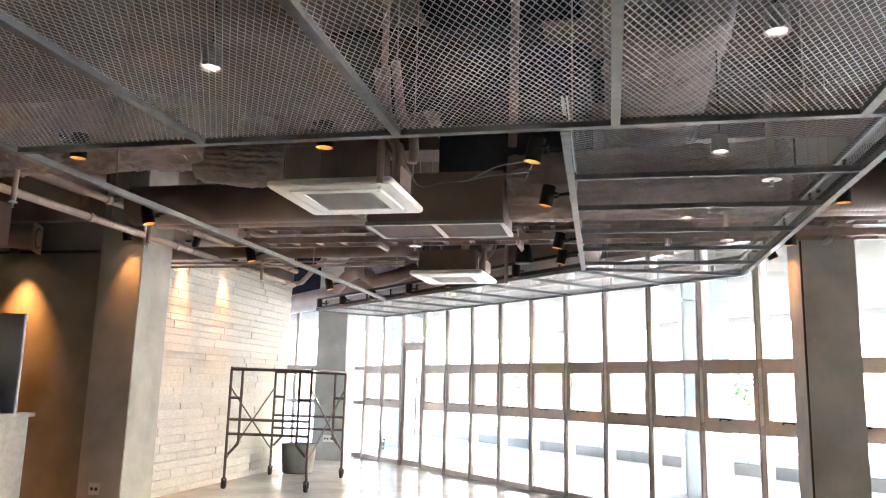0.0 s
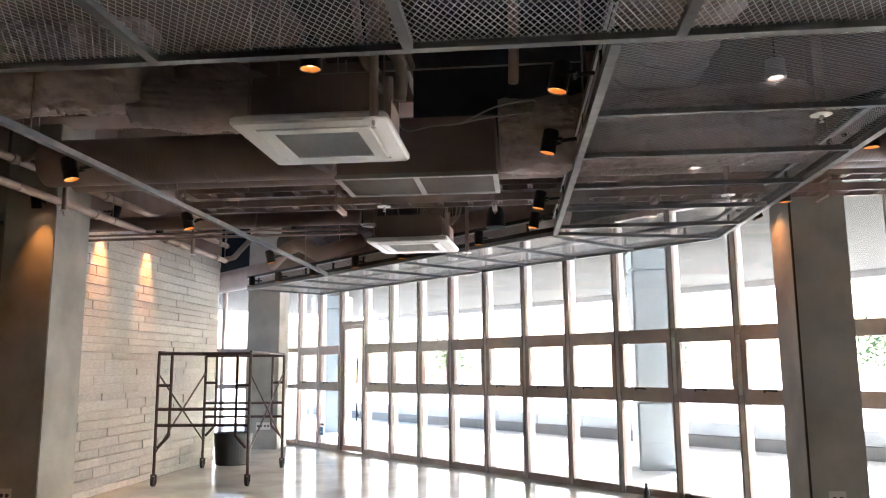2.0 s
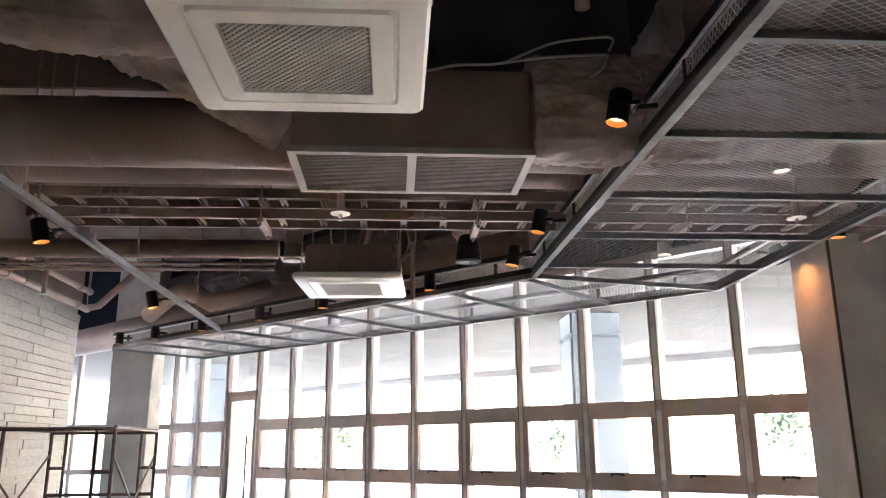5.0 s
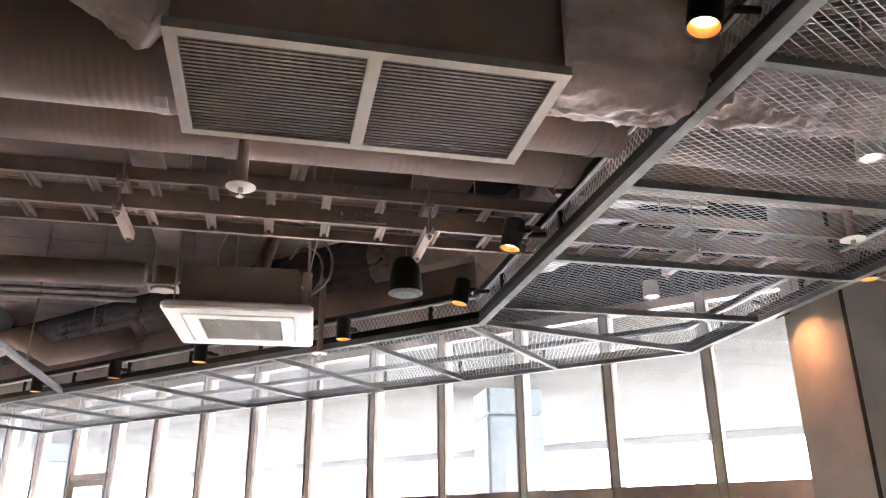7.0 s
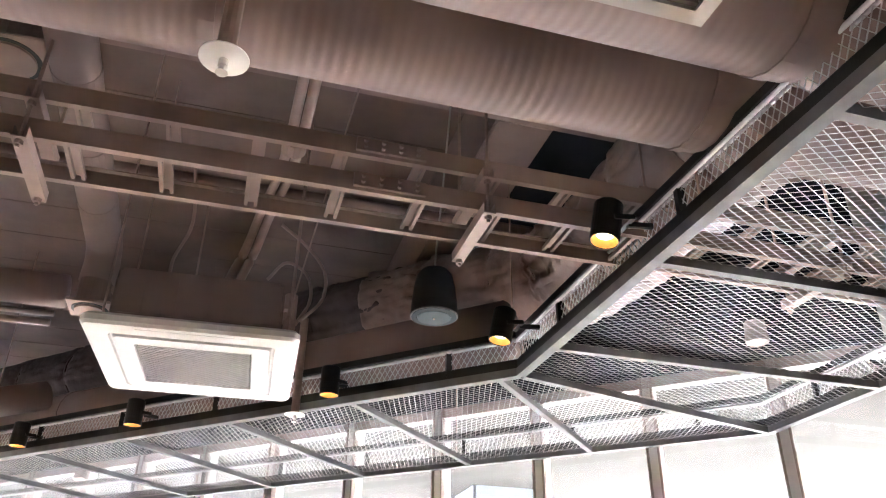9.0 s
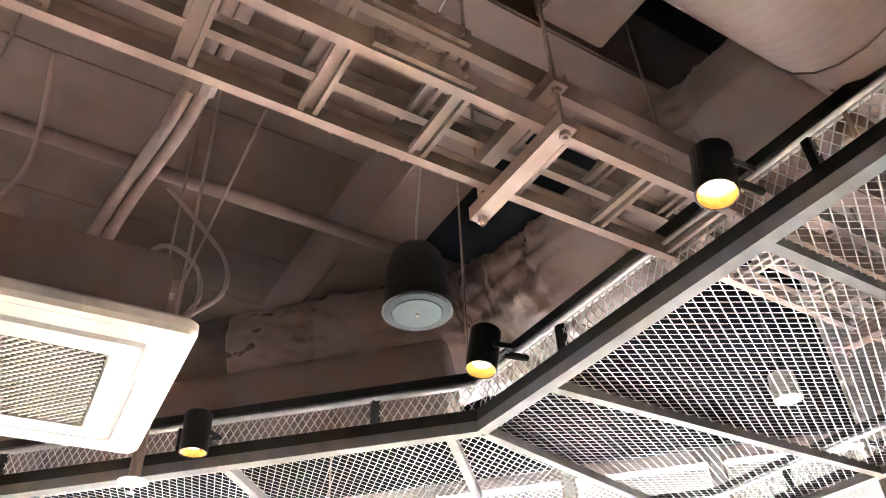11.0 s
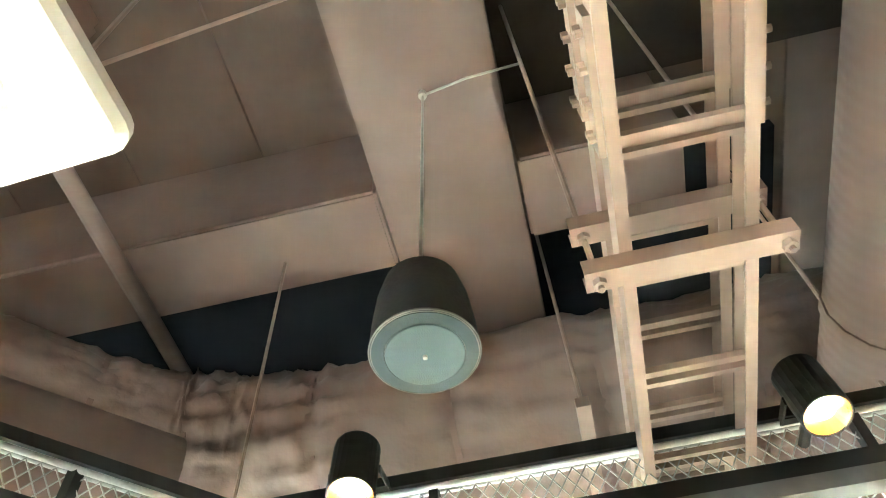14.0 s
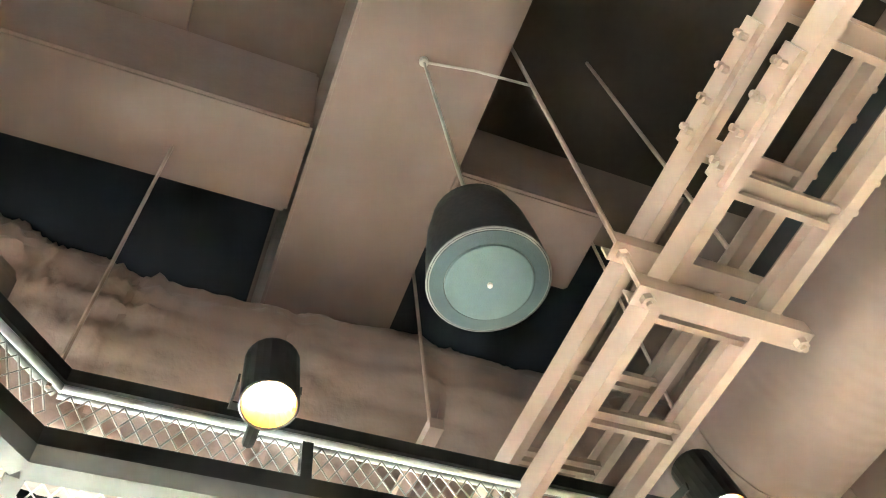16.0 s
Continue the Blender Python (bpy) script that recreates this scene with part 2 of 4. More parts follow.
PLAN = [(-11, -9.2), (8.4, -9.2), (8.4, 1.2), (6.9, 1.25), (-3.3, 11.45), (-3.35, 11.52), (-11, 11.52)]
structure(part("floor", prism(PLAN, -0.2, 0.0), FLOORM), "polished grey concrete floor, glossy and slightly stained", "floor")
structure(part("ground", boxed(-90, 90, -90, 90, -0.5, -0.21), PAVE), "pale sunlit paving around the building", "ground")
cb = bmesh.new()
prism(PLAN, SLABZ + 0.05, SLABZ + 0.3, cb)
for i in range(-27, 25):
    yy = 4.2 + 0.49 * i
    ya, yb = max(-9.2, yy + 0.004), min(11.5, yy + 0.486)
    if yb - ya > 0.1:
        prism([(-11, ya), (min(8.38, FAC + 0.1 - ya), ya), (min(8.38, FAC + 0.1 - yb), yb), (-11, yb)], SLABZ, SLABZ + 0.049, cb)
structure(part("ceiling", cb, SLAB), "dark brown painted concrete ceiling slab in long planks", "ceiling")
structure(part("wall_back", boxed(-9, 12, -9.2, -9, 0, SLABZ), WALLP), "plain pale wall added to close an unseen side", "wall")
structure(part("wall_west", boxed(-9.2, -9, -9.2, 3.55, 0, SLABZ), WALLP), "plain pale wall added to close an unseen side", "wall")
structure(part("wall_dark", boxed(-9, -4.15, 3.55, 3.75, 0, SLABZ), CONC_DARK), "dark stained concrete wall washed by a warm spot", "wall")
pil = boxed(-4.15, -3.6, 3.5, 4.12, 0, SLABZ, 0.008)
structure(part("pillar", pil, CONC), "square concrete pillar beside the stone wall", "pillar")
structure(part("beam", boxed(-4.35, -3.93, 4.13, 8.66, 3.30, SLABZ - 0.002, 0.01), BROWN), "brown painted beam over the stone wall", "beam")
structure(part("wall_stone", boxed(-4.3, -3.98, 4.12, 8.66, 0, 3.295), MORTAR), "pale split stone block wall in long courses", "wall")
structure(part("column_right", boxed(3.505, 3.99, 3.39, 3.95, 0, SLABZ, 0.008), CONC), "square grey concrete column by the windows", "column")
structure(part("trim", boxed(3.499, 3.516, 3.384, 3.40, 0, SLABZ - 0.01), SHADE_BEAD), "thin dark corner bead on the concrete column", "trim")
structure(part("column_far", boxed(-4.05, -3.43, 10.3, 10.9, 0, SLABZ, 0.008), CONC), "square grey concrete column in the far corner", "column")


# glass front
def post(b, p, wide, deep, z0, z1):
    """An upright of the glass front, square to it."""
    ring = [Vector((p.x, p.y, 0)) + DIAG * u * wide / 2 + OUT * v * deep / 2 for u, v in ((-1, -1), (-1, 1), (1, 1), (1, -1))]
    prism([(q.x, q.y) for q in ring], z0, z1, b)
    bmesh.ops.recalc_face_normals(b, faces=b.faces)
    return b


fac = structure(thing("window_1", "tall bronze-framed glass front with tilting middle panes", "window"), "tall bronze-framed glass front with tilting middle panes")
kmin, kmax = -6, 12


def rail(x0, x1, z, w, h, name="rail", out=0.0):
    b = bmesh.new()
    bar(b, front(x0, out, z), front(x1, out, z), w, h)
    return part(name, b, FRAMEM, fac)


for k in range(kmin, kmax + 1):
    x = 3.35 - STEP * k
    p = front(x)
    b = bmesh.new()
    post(b, front(x, 0.03), 0.056, 0.15, 0.0, 3.278)
    o = part("mullion", b, MULL, fac)
    for s in (-1, 1):
        b = bmesh.new()
        post(b, front(x + s * 0.025, -0.035), 0.014, 0.05, 0.0, 3.278)
        part("gasket", b, FRAMEM, o)
for z, h in ((0.04, 0.08), (1.10, 0.10), (1.82, 0.10), (3.24, 0.07)):
    rail(3.35 - STEP * kmin, -1.645, z, 0.09, h)
    rail(-2.2, 3.35 - STEP * kmax, z, 0.09, h)
rail(-1.645, -2.2, 2.26, 0.09, 0.07)
rail(-1.645, -2.2, 3.24, 0.09, 0.07)


def pane(x0, x1, z0, z1, inset=0.0, out=0.0):
    """One sheet of glass between two axes of the front."""
    b = bmesh.new()
    bar(b, front(x0 - 0.025 - inset, out, (z0 + z1) / 2), front(x1 + 0.025 + inset, out, (z0 + z1) / 2), 0.012, z1 - z0)
    bmesh.ops.recalc_face_normals(b, faces=b.faces)
    o = part("pane", b, GLASS, fac)
    o.visible_shadow = False
    return o


def sash(x0, x1, z0, z1):
    """A tilting middle light: frame, glass, and a handle at its foot."""
    b = bmesh.new()
    for z in (z0 + 0.03, z1 - 0.03):
        bar(b, front(x0 - 0.022, -0.02, z), front(x1 + 0.022, -0.02, z), 0.07, 0.06)
    for x in (x0 - 0.042, x1 + 0.042):
        p = front(x, -0.02)
        post(b, p, 0.058, 0.07, z0 + 0.062, z1 - 0.062)
    f = part("sash", b, FRAMEM, fac)
    h = bmesh.new()
    xm = (x0 + x1) / 2
    bar(h, front(xm, -0.06, z0 + 0.045), front(xm, -0.10, z0 + 0.045), 0.025, 0.02)
    bar(h, front(xm + 0.02, -0.105, z0 + 0.05), front(xm - 0.075, -0.105, z0 + 0.05), 0.016, 0.018)
    bar(h, front(xm - 0.075, -0.105, z0 + 0.06), front(xm - 0.075, -0.105, z0 + 0.025), 0.016, 0.016)
    part("handle", h, BLACK, f)


for k in range(kmin, kmax):
    x0 = 3.35 - STEP * k
    x1 = x0 - STEP
    if abs(x0 + 1.645) < 0.01:
        pane(x0, x1, 2.30, 3.20)
    else:
        pane(x0, x1, 0.08, 1.05)
        pane(x0, x1, 1.21, 1.71, 0.04)
        pane(x0, x1, 1.87, 3.20)
        sash(x0, x1, 1.15, 1.77)

b = bmesh.new()
bar(b, front(6.9, 0.03, (3.28 + SLABZ) / 2), front(-3.31, 0.03, (3.28 + SLABZ) / 2), 0.24, SLABZ - 3.28)
structure(part("bulkhead", b, DARK), "dark navy bulkhead over the glass front", "bulkhead")
# glazed door in the front
door = structure(thing("door_1", "glazed door with a bronze frame and long pull bar", "door"), "glazed door with a bronze frame and long pull bar")
b = bmesh.new()
for x in (-1.70, -2.145):
    p = front(x, -0.01)
    post(b, p, 0.06, 0.05, 0.01, 2.22)
for z, h in ((0.06, 0.1), (2.185, 0.07)):
    bar(b, front(-1.722, -0.01, z), front(-2.123, -0.01, z), 0.05, h)
part("door_frame", b, FRAMEM, door)
b = bmesh.new()
bar(b, front(-1.73, -0.01, 1.13), front(-2.115, -0.01, 1.13), 0.012, 2.03)
bmesh.ops.recalc_face_normals(b, faces=b.faces)
o = part("pane", b, GLASS, door)
o.visible_shadow = False
b = bmesh.new()
p = front(-1.76, -0.09)
tube(b, (p.x, p.y, 0.55), (p.x, p.y, 1.65), 0.014, 8)
for z in (0.65, 1.55):
    q = front(-1.76, -0.03)
    tube(b, (p.x, p.y, z), (q.x, q.y, z), 0.01, 8)
part("pull_bar", b, BLACK, door)

# glazing of the far side, left of the far column
fy = 11.45
side_win = structure(thing("window_2", "bronze-framed glazing behind the far column", "window"), "bronze-framed glazing behind the far column")
for i in range(10):
    x = -3.35 - 0.8 * i
    part("mullion", boxed(x - 0.03, x + 0.03, fy - 0.06, fy + 0.06, 0, 3.3), FRAMEM, side_win)
    if i < 9:
        for z0, z1 in ((0.08, 1.06), (1.16, 1.77), (1.87, 3.2)):
            o = part("pane", boxed(x - 0.77, x - 0.03, fy - 0.006, fy + 0.006, z0, z1), GLASS, side_win)
            o.visible_shadow = False
        for z in (0.04, 1.11, 1.82, 3.25):
            part("rail", boxed(x - 0.77, x - 0.03, fy - 0.05, fy + 0.05, z - 0.045, z + 0.045), FRAMEM, side_win)
structure(part("bulkhead", boxed(-10.8, -3.32, fy - 0.1, fy + 0.1, 3.302, SLABZ), DARK), "dark navy bulkhead over the far glazing", "bulkhead")
structure(part("wall_northwest", boxed(-11, -10.8, 3.75, 11.4, 0, SLABZ), WALLP), "plain pale wall added to close an unseen side", "wall")
structure(part("wall_east", boxed(8.2, 8.4, -9, 1.2, 0, SLABZ), WALLP), "plain pale wall added to close an unseen side", "wall")
structure(part("wall_corner", boxed(6.75, 8.2, 1.0, 1.2, 0, SLABZ), WALLP), "plain pale wall added to close an unseen side", "wall")

# outside
p0, p1 = front(9, 7.2), front(-12, 7.2)
b = bmesh.new()
bar(b, (p0.x, p0.y, -0.09), (p1.x, p1.y, -0.09), 0.42, 0.24)
par = structure(part("parapet", b, PARAP), "low parapet of pale panels on a grey kerb along the terrace", "parapet")
for i in range(20):
    p0, p1 = front(9 - i * 1.05, 7.22), front(9 - i * 1.05 - 1.03, 7.22)
    b = bmesh.new()
    bar(b, (p0.x, p0.y, 0.165), (p1.x, p1.y, 0.165), 0.3, 0.27)
    part("parapet_panel", b, PARAP_TOP, par)
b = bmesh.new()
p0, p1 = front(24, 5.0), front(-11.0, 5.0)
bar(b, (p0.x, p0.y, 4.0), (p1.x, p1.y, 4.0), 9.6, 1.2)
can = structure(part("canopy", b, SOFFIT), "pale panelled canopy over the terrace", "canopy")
p0, p1 = front(20, 9.5), front(-11, 9.5)
b = bmesh.new()
bar(b, (p0.x, p0.y, 3.32), (p1.x, p1.y, 3.32), 0.5, 0.15)
part("edge_beam", b, PARAP, can)
for (cx, cy) in ((3.3, 9.7), (-4.0, 17.0)):
    pc = thing("terrace_column", "pale blue clad round-cornered terrace column with panel joints", "column", "terrace columns")
    for j in range(4):
        part("panel", boxed(cx - 0.38, cx + 0.38, cy - 0.38, cy + 0.38, -0.21 + j * 1.09, -0.21 + j * 1.09 + 1.08, 0.03), BLUEW, pc)
for (tx, ty, h) in ((11.0, 19.0, 2.6), (6.0, 24.0, 2.2), (-2, 27, 2.4)):
    tr = thing("tree", "small green street tree beyond the terrace", "tree", "street trees")
    b = bmesh.new()
    tube(b, (tx, ty, -0.3), (tx, ty, h * 0.6), 0.07, 8, 0.04)
    for a in range(5):
        tube(b, (tx, ty, h * 0.4), (tx + 0.6 * math.cos(a * 1.3), ty + 0.6 * math.sin(a * 1.3), h * 0.75), 0.03, 6, 0.01)
    part("trunk", b, BROWN, tr)
    b = bmesh.new()
    rnd = random.Random(int(tx * 10))
    for _ in range(500):
        c = Vector((rnd.gauss(0, 0.45), rnd.gauss(0, 0.45), rnd.gauss(0, 0.35))) + Vector((tx, ty, h * 0.8))
        u = Vector((rnd.uniform(-1, 1), rnd.uniform(-1, 1), rnd.uniform(-1, 1))).normalized() * 0.09
        v = u.orthogonal().normalized() * 0.05
        b.faces.new([b.verts.new(c + w) for w in (u, v, -u, -v)])
    part("crown", b, LEAF, tr)


# ---------------------------------------------------------------- hung mesh ceiling
def inside(poly, x, y):
    n, hit = len(poly), False
    for i in range(n):
        (ax, ay), (bx, by) = poly[i], poly[(i + 1) % n]
        if (ay > y) != (by > y) and x < (bx - ax) * (y - ay) / (by - ay) + ax:
            hit = not hit
    return hit


def strands(name, poly, ux, uy, z, parent, lw=0.06, sw=0.032, w=0.0033, h=0.0012, plane=None, lean=0.0):
    """Expanded metal: zigzag strands along (ux, uy), kept inside the polygon (flat), or mapped upright by plane."""
    us = [p[0] * ux + p[1] * uy for p in poly]
    vs = [-p[0] * uy + p[1] * ux for p in poly]
    verts, faces = [], []
    v = min(vs)
    row = 0
    while v < max(vs):
        n = int((max(us) - min(us)) / (lw / 2)) + 2
        prev = None
        for i in range(n):
            u = min(us) + i * lw / 2
            zig = sw / 4 if (i + row) % 2 else -sw / 4
            vv = v + zig
            x, y = u * ux - vv * uy, u * uy + vv * ux
            if not inside(poly, x, y):
                prev = None
                continue
            base = len(verts)
            nx, ny = -uy * w / 2, ux * w / 2
            tilt = lean * w
            if plane:
                for du, dv in ((-1, -1), (1, -1), (1, 1), (-1, 1)):
                    verts.append(plane(x + du * w / 2, y, dv * h / 2))
            else:
                verts += [(x - nx, y - ny, z - h / 2), (x + nx, y + ny, z - h / 2 + tilt), (x + nx, y + ny, z + h / 2 + tilt), (x - nx, y - ny, z + h / 2)]
            if prev is not None:
                for a in range(4):
                    c = (a + 1) % 4
                    faces.append((prev + a, base + a, base + c, prev + c))
            prev = base
        v += sw / 2
        row += 1
    me = bpy.data.meshes.new(name)
    me.from_pydata(verts, [], faces)
    me.materials.append(MESHM)
    ob = new(name, me)
    ob.parent = parent
    tagged(ob, "", "", "", "stuff")
    return ob


def edge(parent, p, q, w=0.04, h=0.04, z=MZ, name="frame_bar", mat=None):
    b = bmesh.new()
    bar(b, (p[0], p[1], z + h / 2), (q[0], q[1], z + h / 2), w, h)
    return part(name, b, mat or GALV, parent)


def fascia(parent, p, q, n_posts, lo=MZ, hi=MZ + 0.185):
    """Upright mesh edge: black flat below, bright rod above under a black flat, posts between, expanded metal inside."""
    p, q = Vector((*p, 0)), Vector((*q, 0))
    d = (q - p).normalized()
    side = d.cross(Vector((0, 0, 1)))
    b = bmesh.new()
    bar(b, p + Vector((0, 0, lo + 0.064)), q + Vector((0, 0, lo + 0.064)), 0.034, 0.044)
    part("lower_flat", b, BLACK, parent)
    for o, z, r in ((-0.012, hi, 0.008), (0.012, hi + 0.004, 0.006)):
        b = bmesh.new()
        tube(b, p + side * o + Vector((0, 0, z)), q + side * o + Vector((0, 0, z)), r, 10)
        part("upper_rod", b, ZINC, parent, "bright zinc rod", smooth=True)
    b = bmesh.new()
    bar(b, p + Vector((0, 0, hi + 0.03)), q + Vector((0, 0, hi + 0.03)), 0.04, 0.034)
    part("upper_flat", b, BLACK, parent)
    for i in range(n_posts):
        c = p.lerp(q, (i + 0.5) / n_posts)
        b = bmesh.new()
        bar(b, c + Vector((0, 0, lo + 0.05)), c + Vector((0, 0, hi)), 0.03, 0.022)
        part("post", b, BLACK, parent)
    length = (q - p).length
    poly = [(0, lo + 0.08), (length, lo + 0.08), (length, hi + 0.004), (0, hi + 0.004)]
    strands("mesh_edge", poly, 0, 1, 0, parent, lw=0.05, w=0.003, h=0.003, plane=lambda x, y, o: tuple(p + d * x + side * o + Vector((0, 0, y))))


IN0, OUT0 = (1.44, 4.12), (3.175, 4.60)
IN1, OUT1 = (-3.75, 9.10), (-3.75, 11.05)
A0, B0 = (1.505, -0.60), (3.19, -0.60)


def along(p, q, y):
    s = (y - p[1]) / (q[1] - p[1])
    return (p[0] + (q[0] - p[0]) * s, y)


strip = thing("mesh_ceiling", "grey steel framed expanded metal ceiling strip hung beside the windows", "mesh ceiling", "hung mesh ceiling")
ys = [-0.60, 0.345, 1.195, 2.05, 2.90, 3.745]
for y0, y1 in zip(ys, ys[1:]):
    a, bq, c, d = along(A0, IN0, y0), along(B0, OUT0, y0), along(B0, OUT0, y1), along(A0, IN0, y1)
    strands("mesh_panel", [a, bq, c, d], 1, 0, MZ + 0.03, strip, w=0.0037, lean=0.22)
    edge(strip, (d[0] + 0.02, y1), (c[0] - 0.02, y1), 0.032, 0.036)
strands("mesh_panel", [along(A0, IN0, 3.745), along(B0, OUT0, 3.745), OUT0, IN0], 1, 0, MZ + 0.03, strip, w=0.0037, lean=0.22)
edge(strip, A0, IN0, 0.045)
edge(strip, B0, OUT0, 0.045)
edge(strip, (IN0[0] + 0.02, IN0[1] + 0.006), (OUT0[0] - 0.02, OUT0[1] - 0.006), 0.032, 0.036)
fascia(strip, A0, IN0, 5)
fascia(strip, B0, OUT0, 6)

strip2 = thing("mesh_ceiling", "grey steel framed expanded metal ceiling strip following the glass front", "mesh ceiling", "hung mesh ceiling")
ns = 9
ins = [Vector((1.36 - 0.613 * i, 4.20 + 0.589 * i)) for i in range(ns)]
outs = [Vector((2.39 - 0.62 * i, 5.33 + 0.586 * i)) for i in range(ns)]
strands("mesh_panel", [IN0, OUT0, tuple(outs[0]), tuple(ins[0])], OUT.x, OUT.y, MZ + 0.03, strip2)
for i in range(ns):
    pi, po = ins[i], outs[i]
    e = (po - pi).normalized() * 0.02
    edge(strip2, pi + e, po - e, 0.032, 0.036)
    if i + 1 < ns:
        strands("mesh_panel", [tuple(v) for v in (ins[i], outs[i], outs[i + 1], ins[i + 1])], OUT.x, OUT.y, MZ + 0.03, strip2)
edge(strip2, IN0, ins[-1], 0.045)
edge(strip2, OUT0, outs[-1], 0.045)
fascia(strip2, IN0, tuple(ins[-1]), 9)
fascia(strip2, OUT0, tuple(outs[-1]), 10)

big = thing("mesh_ceiling", "wide grey steel framed expanded metal ceiling over the entrance side", "mesh ceiling", "hung mesh ceiling")
xs = [-1.72, -0.50, 0.63, 1.76, 2.90, 4.03]
for x0, x1 in zip(xs, xs[1:]):
    strands("mesh_panel", [(x0, -3.05), (x1, -3.05), (x1, -0.64), (x0, -0.64)], 0, 1, MZ + 0.03, big, w=0.0042, lean=-0.12)
    strands("mesh_panel", [(x0, -5.5), (x1, -5.5), (x1, -3.05), (x0, -3.05)], 0, 1, MZ + 0.03, big, lw=0.12, sw=0.064, w=0.007)
for x in xs:
    edge(big, (x, -5.5), (x, -0.66), 0.045)
edge(big, (-1.75, -0.64), (4.1, -0.64), 0.045)
edge(big, (-1.69, -3.05), (4.0, -3.05), 0.035, 0.034)
b = bmesh.new()
bar(b, (-1.72, -0.61, MZ + 0.02), (-1.72, 7.25, MZ + 0.02), 0.045, 0.04)
rl = thing("ceiling_rail", "long grey steel rail edging the open ceiling", "rail")
part("rail", b, GALV, rl)
for y in (0.3, 2.2, 4.1, 6.0):
    b = bmesh.new()
    tube(b, (-1.72, y, MZ + 0.04), (-1.72, y, SLABZ), 0.006, 6)
    part("hanger_rod", b, BROWN_STEEL, rl)
for grp, pts in ((strip, [(1.48, 0.8), (1.46, 2.6), (3.19, 1.6), (3.18, 3.4)]), (strip2, [(-0.2, 5.7), (-1.5, 6.95), (1.7, 6.0)]), (big, [(-0.5, -1.4), (0.63, -2.2), (1.76, -1.4), (2.9, -2.2)])):
    for x, y in pts:
        b = bmesh.new()
        tube(b, (x, y, MZ + 0.1), (x, y, SLABZ), 0.006, 6)
        part("hanger_rod", b, BROWN_STEEL, grp)


# ---------------------------------------------------------------- ceiling void
for (x0, x1, y0, y1, z) in ((-9, 7, 3.29, 3.74, 3.97), ):
    structure(part("beam", boxed(x0, x1, y0, y1, z, SLABZ - 0.002, 0.01), BROWN), "brown painted concrete ceiling beam", "beam")
structure(part("beam", boxed(1.22, 1.53, 3.75, 9.5, 3.99, SLABZ - 0.002, 0.01), BROWN), "brown painted concrete cross beam", "beam")
structure(part("beam", boxed(1.22, 1.53, 2.75, 3.28, 3.99, SLABZ - 0.002, 0.01), BROWN), "brown painted concrete cross beam", "beam")
structure(part("beam", boxed(-4.4, -4.1, -9, 3.4, 3.6, SLABZ - 0.002, 0.01), BROWN), "brown painted concrete cross beam", "beam")
structure(part("beam", boxed(-9, 7, -1.7, -1.2, 3.75, SLABZ - 0.002, 0.01), BROWN), "brown painted concrete ceiling beam", "beam")


structure(part("beam", boxed(-9, -4.42, 3.42, 3.548, 3.32, SLABZ - 0.002, 0.01), BROWN), "brown painted beam over the dark wall", "beam")
# sheets added to darken the slab where the recesses lie in shade
structure(part("shade_sheet", boxed(1.54, 2.4, 2.3, 3.27, SLABZ - 0.06, SLABZ - 0.01), DARK), "dark navy sheet added under the slab as recess shade beyond the beam", "ceiling sheet")
structure(part("shade_sheet", boxed(1.54, 2.7, 3.76, 6.0, SLABZ - 0.06, SLABZ - 0.01), DARK), "dark navy sheet added under the slab as recess shade beyond the beam", "ceiling sheet")


# added board that hides the lit beam behind, painting the void dark
structure(part("void_shade_board", boxed(0.3, 1.6, 1.815, 1.84, 3.14, SLABZ - 0.065), NAVY), "dark navy board added on the air return box as shade of the void", "board")
# same near-black stand-in for the unlit void over the near unit
structure(part("shade_sheet", boxed(0.3, 1.535, -1.15, 1.38, SLABZ - 0.06, SLABZ - 0.01), DARK), "dark navy sheet added under the slab as void shade over the near unit", "ceiling sheet")
# added sheet: trays and ducts keep light off the slab here, painted as colour
structure(part("shade_sheet", boxed(-0.75, 1.21, 1.4, 3.27, SLABZ - 0.06, SLABZ - 0.01), SHADE_BEAD), "dark brown sheet added under the slab as shade over the trays", "ceiling sheet")


def duct(name, label, pts, r, mat, rough=0.0, n=20, cuffs=()):
    t = thing(name, label, "duct")
    b = bmesh.new()
    sweep(b, pts, r, n, rough)
    part("pipe", b, mat, t, smooth=True)
    for c in cuffs:
        i = min(int(c * (len(pts) - 1)), len(pts) - 2)
        d = (Vector(pts[i + 1]) - Vector(pts[i])).normalized()
        b = bmesh.new()
        tube(b, Vector(pts[i]) - d * 0.02, Vector(pts[i]) + d * 0.02, r * 1.025, n)
        part("cuff", b, mat, t, smooth=False)
    return t


